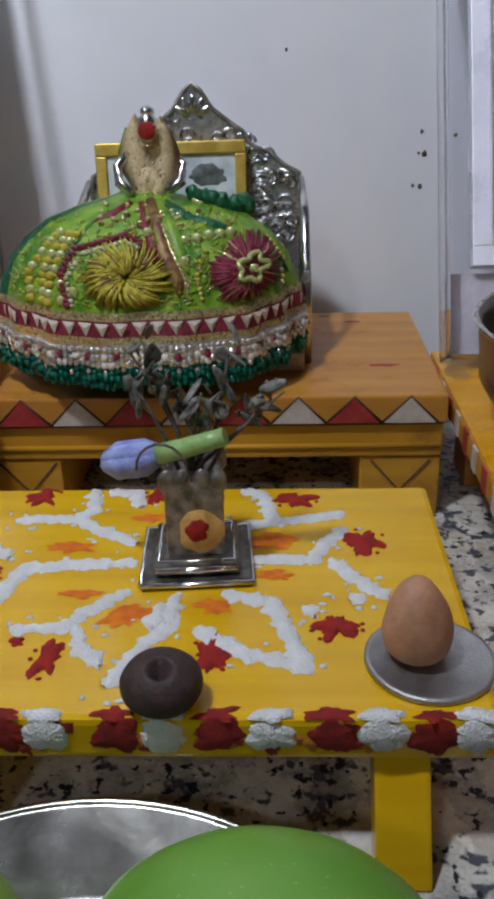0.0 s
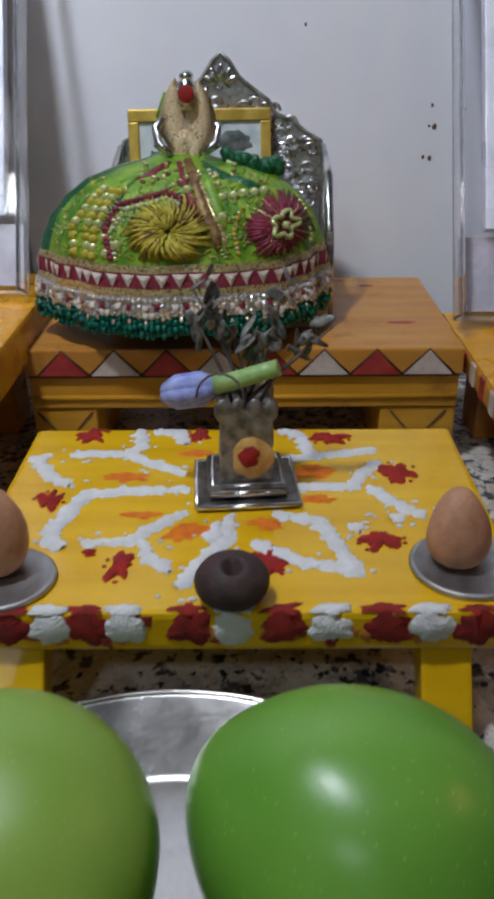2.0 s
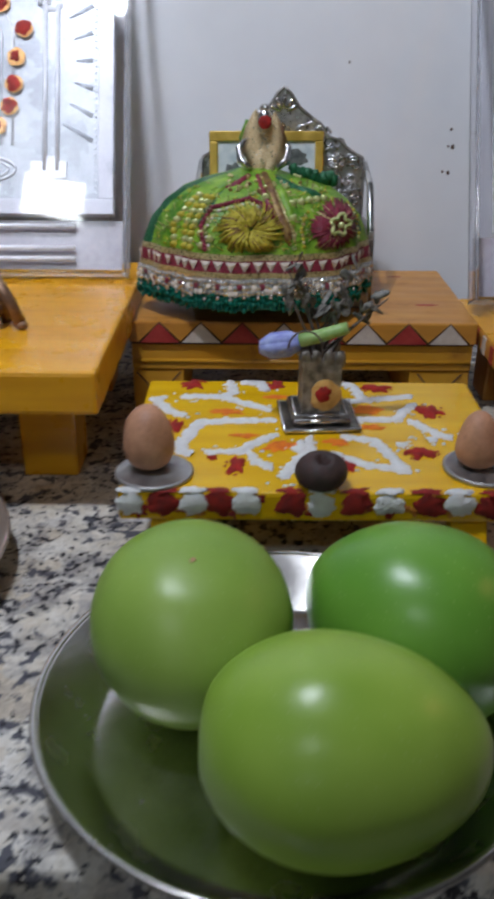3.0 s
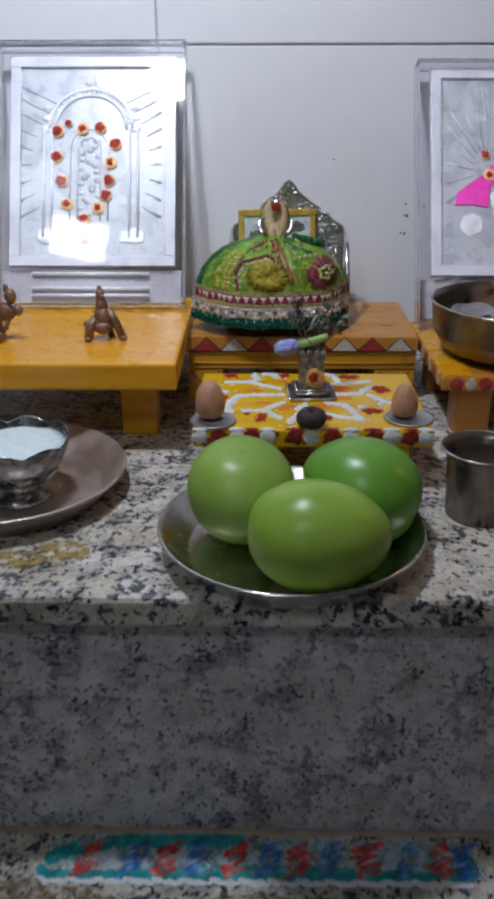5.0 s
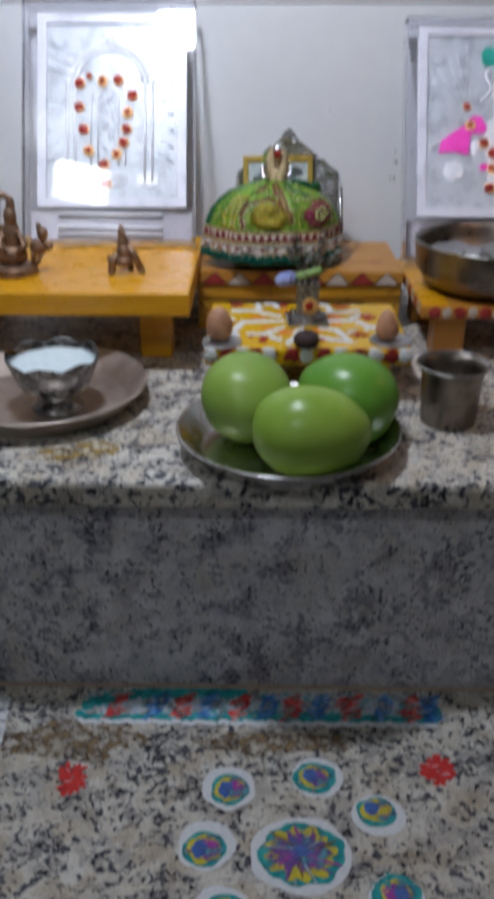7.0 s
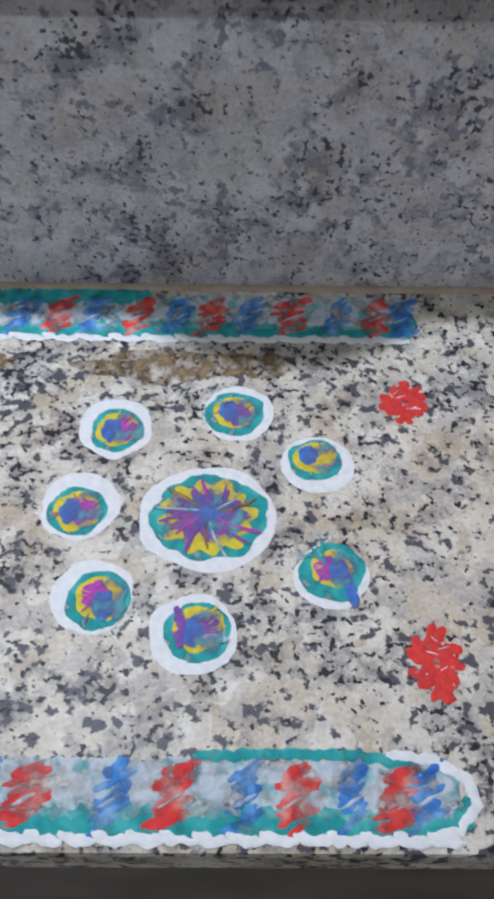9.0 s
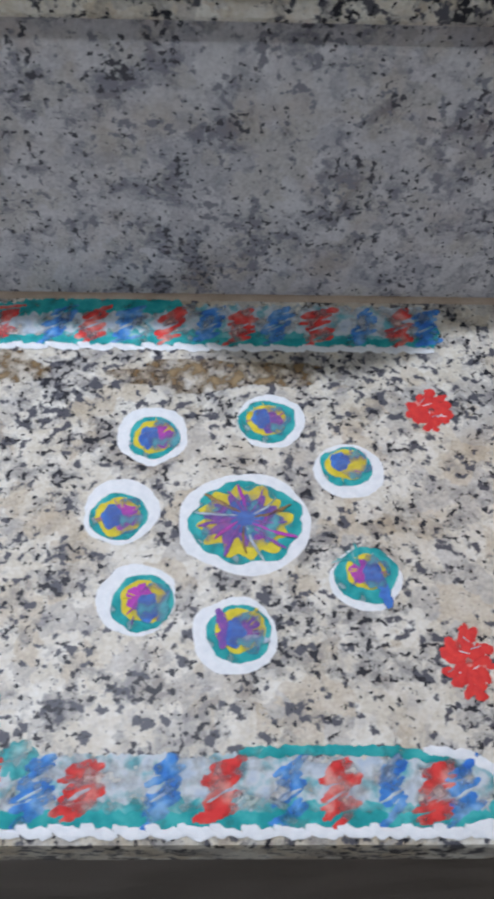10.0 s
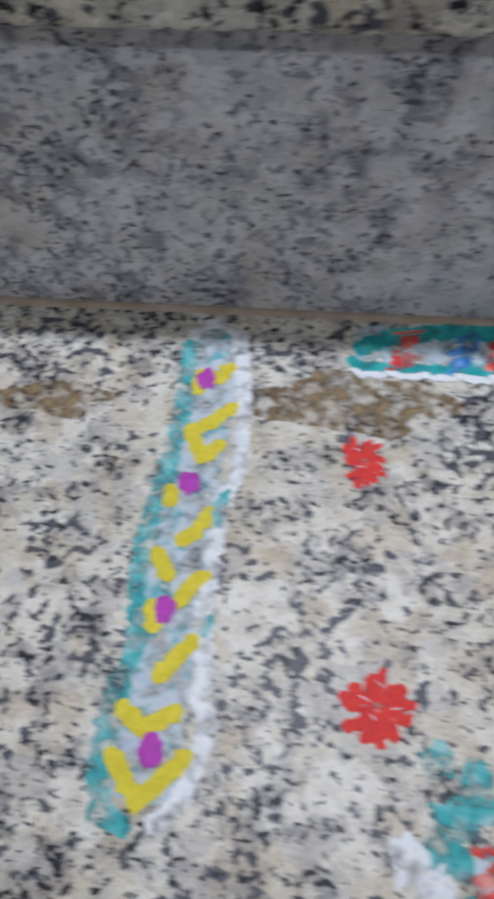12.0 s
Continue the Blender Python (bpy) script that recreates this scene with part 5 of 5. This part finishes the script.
def painted_eye(x, y, rx, ry, seed, shift=(0, 0), teal=0.74, order=(YELLOW_P, MAGENTA, BLUE), lean=0.0):
    t = thing("painted_roundel", (x, y, 0.0), "hand-painted white, teal, yellow and blue roundel on granite", "floor painting", "ring of painted roundels")
    sx, sy = shift
    part("white_ring", blob(-sx * 0.5, -sy * 0.5, rx, ry, 0.0001, 0.0003, 0.09, seed, 60), WHITE_PAINT, t)
    part("teal_ring", blob(sx, sy, rx * teal, ry * teal, 0.0004, 0.0003, 0.12, seed + 3, 60), TEAL, t)
    part("inner_ring", blob(sx * 1.4, sy * 1.4 + ry * 0.04, rx * 0.57, ry * 0.57, 0.0007, 0.0003, 0.16, seed + 7, 48), order[0], t)
    ca, sa = math.cos(lean), math.sin(lean)
    part("core", blob(sx * 1.4 + rx * 0.15 * ca, sy * 1.4 + ry * 0.15 * sa, rx * 0.35, ry * 0.37, 0.0010, 0.0003, 0.3, seed + 9, 48), order[1], t)
    part("pupil", blob(sx * 1.4 - rx * 0.16 * ca, sy * 1.4 - ry * 0.16 * sa, rx * 0.27, ry * 0.37, 0.0013, 0.0003, 0.28, seed + 12, 48, turn=lean), order[2], t)
    part("rubbed_patch", blob(sx * 1.4 + rx * 0.2, sy * 1.4, rx * 0.46, ry * 0.52, 0.0016, 0.0002, 0.4, seed + 15), RUBBED, t)
    for k in range(9):  # fine drags between the colours
        a, q = random.uniform(0, 6.28), random.uniform(0.25, 0.45)
        part("drag_mark", stroke([(sx * 1.4 + rx * q * math.cos(a), sy * 1.4 + ry * q * math.sin(a)), (sx * 1.4 + rx * (q + 0.22) * math.cos(a + 0.12), sy * 1.4 + ry * (q + 0.22) * math.sin(a + 0.12))], 0.0008, 0.0013, 0.0003, seed + k, 0.8), (YELLOW_P, VIOLET, YELLOW_P, MAGENTA, SMEAR)[k % 5], t)
    return t


def spill(t, points, width, material):
    part("spill", stroke(points, width, 0.0014, 0.0003, len(points) * 3.3, 0.9), material, t)


random.seed(8)
painted_eye(0.0464, -0.0955, 0.0172, 0.0172, 1, (0.0006, -0.0008), 0.72, lean=0.2)
painted_eye(0.1035, -0.0860, 0.0172, 0.0162, 2, (-0.0012, 0.0), 0.82, (YELLOW_P, VIOLET, BLUE), -0.4)
painted_eye(0.1400, -0.1140, 0.0170, 0.0150, 3, (-0.0006, 0.0016), 0.74, (YELLOW_P, YELLOW_P, BLUE), -0.5)
painted_eye(0.0340, -0.1385, 0.0175, 0.0172, 4, (-0.0006, -0.0020), 0.72, lean=0.1)
painted_eye(0.0450, -0.1815, 0.0170, 0.0172, 5, (0.0018, -0.0012), 0.78, lean=2.2)
t = painted_eye(0.0870, -0.1970, 0.0182, 0.0172, 6, (0.0012, 0.0006), 0.76, (YELLOW_P, VIOLET, BLUE), 0.3)
spill(t, [(-0.008, 0.011), (-0.005, 0.003), (-0.006, -0.007)], 0.0042, VIOLET)
spill(t, [(0.000, -0.004), (0.006, -0.002), (0.014, -0.003)], 0.0030, SMEAR)
spill(t, [(0.004, 0.005), (0.009, 0.011)], 0.0024, YELLOW_P)
t = painted_eye(0.1440, -0.1705, 0.0155, 0.0152, 7, (0.0002, 0.0014), 0.90, (YELLOW_P, MAGENTA, BLUE), 3.0)
spill(t, [(0.004, 0.004), (0.007, -0.006), (0.009, -0.015)], 0.0046, BLUE)
for k in range(6):
    spill(t, [(-0.003 - 0.001 * k, 0.004 + 0.001 * k), (-0.004 - 0.0022 * k, 0.0165 - 0.0020 * k)], 0.0022, TEAL_SMEAR if k % 2 else TEAL)
t = thing("painted_sunburst", (0.0912, -0.1432, 0.0), "large hand-painted sunburst roundel in white, teal, yellow and violet", "floor painting")
part("white_ring", blob(0, 0, 0.0312, 0.0262, 0.0001, 0.0003, 0.07, 21, 60), WHITE_PAINT, t)
part("teal_ring", blob(0.0006, 0.0002, 0.0255, 0.0214, 0.0004, 0.0003, 0.12, 22, 96, 9, 0.03), TEAL, t)
part("yellow_star", blob(-0.0004, 0.0002, 0.0206, 0.0172, 0.0007, 0.0003, 0.22, 23.4, 120, 12, 0.10), YELLOW_P, t)
part("violet_star", blob(0, 0.0016, 0.0140, 0.0118, 0.0010, 0.0003, 0.35, 25.5, 120, 12, 0.16), VIOLET, t)
part("rubbed_patch", blob(0, 0.0008, 0.0200, 0.0165, 0.0016, 0.0002, 0.3, 29), RUBBED, t)
part("blue_core", blob(0.0002, 0.0012, 0.0092, 0.0092, 0.0013, 0.0003, 0.4, 27, 40), BLUE, t)
part("magenta_patch", blob(0.0050, -0.0015, 0.0075, 0.0080, 0.0012, 0.0003, 0.5, 31, 40), MAGENTA, t)
for k in range(15):
    a, q = 2 * math.pi * k / 15 + random.uniform(-0.12, 0.12), random.uniform(0.78, 1.12)
    part("drag_mark", stroke([(0.004 * math.cos(a - 0.25), 0.0012 + 0.004 * math.sin(a - 0.25)), (0.013 * math.cos(a - 0.1), 0.011 * math.sin(a - 0.1)), (0.0228 * q * math.cos(a), 0.0192 * q * math.sin(a))], random.uniform(0.0010, 0.0021), 0.0015, 0.0004, k, 0.7), (VIOLET, SASH, SMEAR, VIOLET, MAGENTA)[k % 5], t)


def red_bloom(x, y, r, seed, stretch=1.0):
    t = thing("painted_red_flower", (x, y, 0.0), "rough red painted flower blot on speckled granite", "floor painting", "red painted flowers")
    part("centre", blob(0, 0, r * 0.52, r * 0.52 * stretch, 0.0001, 0.0003, 0.9, seed, 30), RED_SMEAR, t)
    for k in range(11):
        a = 2 * math.pi * k / 11 + seed + random.uniform(-0.2, 0.2)
        q = random.uniform(0.78, 1.06)
        part("petal", stroke([(r * 0.12 * math.cos(a), r * 0.12 * stretch * math.sin(a)), (r * 0.6 * q * math.cos(a + 0.15), r * 0.6 * q * stretch * math.sin(a + 0.15)), (r * q * math.cos(a - 0.1), r * q * stretch * math.sin(a - 0.1))], r * random.uniform(0.26, 0.44), 0.0002, 0.0005, seed + k, 0.7, 0.001), RED_P, t)
    for k in range(6):
        a, q = random.uniform(0, 6.28), random.uniform(0.15, 0.75)
        x0, y0 = q * r * math.cos(a), q * r * stretch * math.sin(a)
        part("scratch", stroke([(x0, y0), (x0 + random.uniform(-0.005, 0.005), y0 + random.uniform(-0.003, 0.003))], 0.0007, 0.0007, 0.0003, seed + k, 0.8), (WHITE_PAINT, SMEAR)[k % 2], t)


red_bloom(0.1845, -0.0785, 0.0130, 1.0)
red_bloom(-0.0560, -0.0890, 0.0112, 2.0, 1.35)
red_bloom(-0.0505, -0.2010, 0.0148, 3.0, 1.15)
red_bloom(0.1835, -0.2090, 0.0125, 4.0, 1.35)


def band(name, x0, x1, y_far, y_near, label, reds, blues, scallops, open_end):
    t = thing(name, (0, 0, 0.0), label, "floor painting", "painted bands")
    mid, wid = (y_far + y_near) / 2, abs(y_far - y_near)
    part("smeared_ground", stroke([(x0 + 0.004, mid), (x1 - 0.004, mid)], wid * 0.86, 0.0001, 0.0002, 3, 0.25), SMEAR, t)
    part("teal_edge", stroke([(x0, mid - wid * 0.20), (x0 + 0.008, y_near + 0.006), ((x0 + x1) / 2, y_near + 0.0055), (x1 - 0.006, y_near + 0.006), (x1 - 0.001, mid)], 0.0066, 0.0003, 0.0004, 5, 0.9), TEAL, t)
    part("teal_wash", stroke([(x0 + 0.05, y_near + 0.009), ((x0 + x1) / 2, y_near + 0.0105), (x1 - 0.03, y_near + 0.0085)], 0.0060, 0.0002, 0.0003, 9, 1.2), TEAL_SMEAR, t)
    n = scallops
    for k in range(n):
        xa, xb = x0 + 0.004 + (x1 - x0 - 0.008) * k / n, x0 + 0.004 + (x1 - x0 - 0.008) * (k + 1) / n
        part("white_scallop", stroke([(xa - 0.002, y_near + 0.0035), (xa * 0.7 + xb * 0.3, y_near + 0.0010), (xb, y_near + 0.0008)], 0.0040, 0.0005, 0.0005, k * 1.9, 0.9), WHITE_PAINT, t)
    for dabs, name_, material, lean in ((blues, "blue_dab", BLUE_SMEAR, 0.75), (reds, "red_dab", RED_SMEAR, 0.55)):
        for x in dabs:  # a fan of short slanting drags
            n = 9
            for q in range(n):
                cx = x + random.uniform(-0.0022, 0.0022) + (q / (n - 1) - 0.5) * 0.003
                cy = mid + (q / (n - 1) - 0.5) * wid * 0.62 + random.uniform(-0.001, 0.001)
                a, reach = lean + random.uniform(-0.35, 0.35), random.uniform(0.0055, 0.0100)
                part(name_, stroke([(cx - reach * math.cos(a), cy - reach * 0.6 * math.sin(a)), (cx + reach * math.cos(a), cy + reach * 0.6 * math.sin(a))], random.uniform(0.0024, 0.0046), 0.0005, 0.0003, x * 900 + q, 0.6, 0.0012), material, t)
            part("pale_scratch", stroke([(x - 0.005, mid - 0.004), (x + 0.004, mid + 0.001)], 0.0012, 0.0008, 0.0003, x * 700, 0.9), SMEAR, t)
    return t


random.seed(14)
t = band("painted_band", -0.0655, 0.1950, -0.0055, -0.0400, "painted band of teal, red, blue and white beside the riser", (-0.0367, 0.0113, 0.052, 0.0894, 0.1307, 0.1746), (-0.0077, 0.0292, 0.0729, 0.1086, 0.1554, 0.1890), 15, False)
part("teal_sweep", stroke([(-0.062, -0.024), (-0.040, -0.0135), (-0.010, -0.0095), (0.025, -0.0090), (0.058, -0.0095)], 0.0105, 0.0003, 0.0004, 4, 0.9), TEAL, t)
t = band("painted_band", -0.0200, 0.1900, -0.2440, -0.2755, "painted teal, red, blue and white band at the step edge", (-0.0091, 0.0279, 0.0811, 0.1262, 0.164), (0.010, 0.0595, 0.1078, 0.1471, 0.1735), 17, True)
part("teal_edge", stroke([(0.088, -0.2455), (0.12, -0.2445), (0.15, -0.2450), (0.172, -0.2485)], 0.0040, 0.0003, 0.0004, 6, 0.7), TEAL, t)
part("white_loop", stroke([(0.160, -0.2445), (0.178, -0.2465), (0.1895, -0.2535), (0.1915, -0.2620), (0.1840, -0.2705), (0.172, -0.2735)], 0.0042, 0.0004, 0.0005, 8, 0.4), WHITE_PAINT, t)
for k, (x, y) in enumerate(((-0.0390, -0.2560), (-0.0300, -0.2640))):
    part("white_smudge", blob(x, y, 0.0085, 0.0085, 0.0001, 0.0002, 0.6, k * 4 + 2, 30), WHITE_SMEAR, t)
for k, (x, y, rx, ry) in enumerate(((-0.0265, -0.2190, 0.007, 0.0065), (-0.0135, -0.2300, 0.007, 0.011), (-0.0220, -0.2400, 0.009, 0.008), (0.003, -0.2480, 0.008, 0.008), (-0.0240, -0.2530, 0.008, 0.008))):
    part("teal_smudge", blob(x, y, rx, ry, 0.0001, 0.0002, 0.5, k * 3, 30), TEAL_SMEAR, t)

t = thing("painted_upright_band", (0, 0, 0.0), "upright painted band of white, teal, yellow and magenta on granite", "floor painting")
AX = [(-0.1320, -0.018), (-0.1310, -0.055), (-0.1345, -0.110), (-0.1365, -0.160), (-0.1375, -0.205), (-0.1385, -0.243)]
part("smeared_ground", stroke(AX, 0.0250, 0.0001, 0.0002, 2, 0.12), SMEAR, t)
part("white_edge", stroke([(-0.1453, -0.0216), (-0.1345, -0.0126), (-0.1190, -0.0185), (-0.1140, -0.0586), (-0.1130, -0.0971), (-0.1200, -0.1156), (-0.1208, -0.1382), (-0.1218, -0.1647), (-0.1200, -0.1937), (-0.1210, -0.2018), (-0.1165, -0.2115), (-0.1195, -0.2289), (-0.1245, -0.2435), (-0.1345, -0.2520)], 0.0076, 0.0004, 0.0004, 3, 0.6), WHITE_SMEAR, t)
part("teal_edge", stroke([(-0.1440, -0.0230), (-0.1432, -0.0606), (-0.1452, -0.0932), (-0.1508, -0.1235), (-0.1522, -0.1513), (-0.1484, -0.1839), (-0.1532, -0.2008), (-0.1548, -0.2144), (-0.1562, -0.2296), (-0.1530, -0.2470), (-0.1407, -0.2530)], 0.0084, 0.0004, 0.0004, 7, 0.8), TEAL_SMEAR, t)
for line in ([(-0.1170, -0.108), (-0.1215, -0.118), (-0.1195, -0.128)], [(-0.1190, -0.168), (-0.1215, -0.178)], [(-0.1350, -0.0165), (-0.1240, -0.0205)]):
    part("teal_touch", stroke(line, 0.0046, 0.0008, 0.0003, line[0][1] * 90, 0.8), TEAL_SMEAR, t)
YELLOW_MARKS = ([(-0.1212, -0.0365), (-0.1269, -0.0458), (-0.1369, -0.0446), (-0.1370, -0.0568)], [(-0.1171, -0.0606), (-0.1297, -0.0730), (-0.1409, -0.0786)], [(-0.1391, -0.0753), (-0.1312, -0.0923), (-0.1215, -0.0822)],
                [(-0.1433, -0.1068), (-0.1429, -0.1186)], [(-0.1226, -0.1172), (-0.1290, -0.1291), (-0.1375, -0.1367)], [(-0.1469, -0.1387), (-0.1378, -0.1542)], [(-0.1212, -0.1491), (-0.1287, -0.1549), (-0.1347, -0.1656)],
                [(-0.1448, -0.1625), (-0.1420, -0.1774)], [(-0.1237, -0.1773), (-0.1310, -0.1863), (-0.1393, -0.1975)], [(-0.1525, -0.2064), (-0.1408, -0.2160), (-0.1266, -0.2068)], [(-0.1534, -0.2241), (-0.1395, -0.2427), (-0.1209, -0.2231)])
for k, line in enumerate(YELLOW_MARKS):
    part("yellow_chevron", stroke(line, 0.0074, 0.0005, 0.0005, k * 2.0, 0.5), YELLOW_P, t)
for k, (x, y) in enumerate(((-0.1333, -0.0469), (-0.1355, -0.1063), (-0.1386, -0.1672), (-0.1370, -0.2239))):
    part("magenta_dot", blob(x, y, 0.0050, 0.0060, 0.0009, 0.0006, 0.4, k, 24), MAGENTA, t)

# ---- stains on the stone ----
TURMERIC = smeared("turmeric_stain", (0.50, 0.30, 0.03), (0.42, 0.27, 0.05), (0.34, 0.24, 0.08), 0.54)
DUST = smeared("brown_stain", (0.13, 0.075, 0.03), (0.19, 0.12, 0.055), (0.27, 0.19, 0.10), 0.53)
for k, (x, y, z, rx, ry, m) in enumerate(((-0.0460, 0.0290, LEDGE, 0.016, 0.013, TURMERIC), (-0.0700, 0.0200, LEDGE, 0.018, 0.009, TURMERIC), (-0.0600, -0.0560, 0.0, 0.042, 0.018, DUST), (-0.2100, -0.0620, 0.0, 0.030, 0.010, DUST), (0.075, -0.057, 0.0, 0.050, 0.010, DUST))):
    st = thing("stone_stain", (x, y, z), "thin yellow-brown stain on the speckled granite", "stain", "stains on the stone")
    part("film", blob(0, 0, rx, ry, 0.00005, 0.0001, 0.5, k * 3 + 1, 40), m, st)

# ---- wall tiles, with smudges ----
wall = bpy.data.objects["wall_back"]
for row in range(6):
    z0 = 0.153 + (row - 1) * 0.30
    for col in range(6):
        x0 = -0.022 + (col - 3) * 0.45
        part("wall_tile", box((max(-1.199, x0 + 0.0009), WALL, z0 + 0.0009), (min(1.399, x0 + 0.4491), WALL + 0.005, z0 + 0.2991), 0.0012), TILE, wall)
MARK = plain("brown_smudge", (0.06, 0.035, 0.02), (0.16, 0.09, 0.06), 0.8, scale=400)
sm = thing("wall_smudges", (0, WALL, 0), "a few brown spots spattered on the white tiles", "stain")
for k, (x, z, r) in enumerate(((0.2005, 0.3110, 0.0014), (0.1975, 0.3112, 0.0007), (0.1955, 0.2955, 0.0009), (0.1990, 0.2950, 0.0011), (0.1985, 0.3215, 0.0009), (0.2150, 0.3190, 0.0010), (0.1315, 0.3600, 0.0007))):
    part("spot", upright(blob(0, 0, r, r * 1.1, 0, 0.0002, 0.5, k, 12), x, -0.0001, z), MARK, sm)
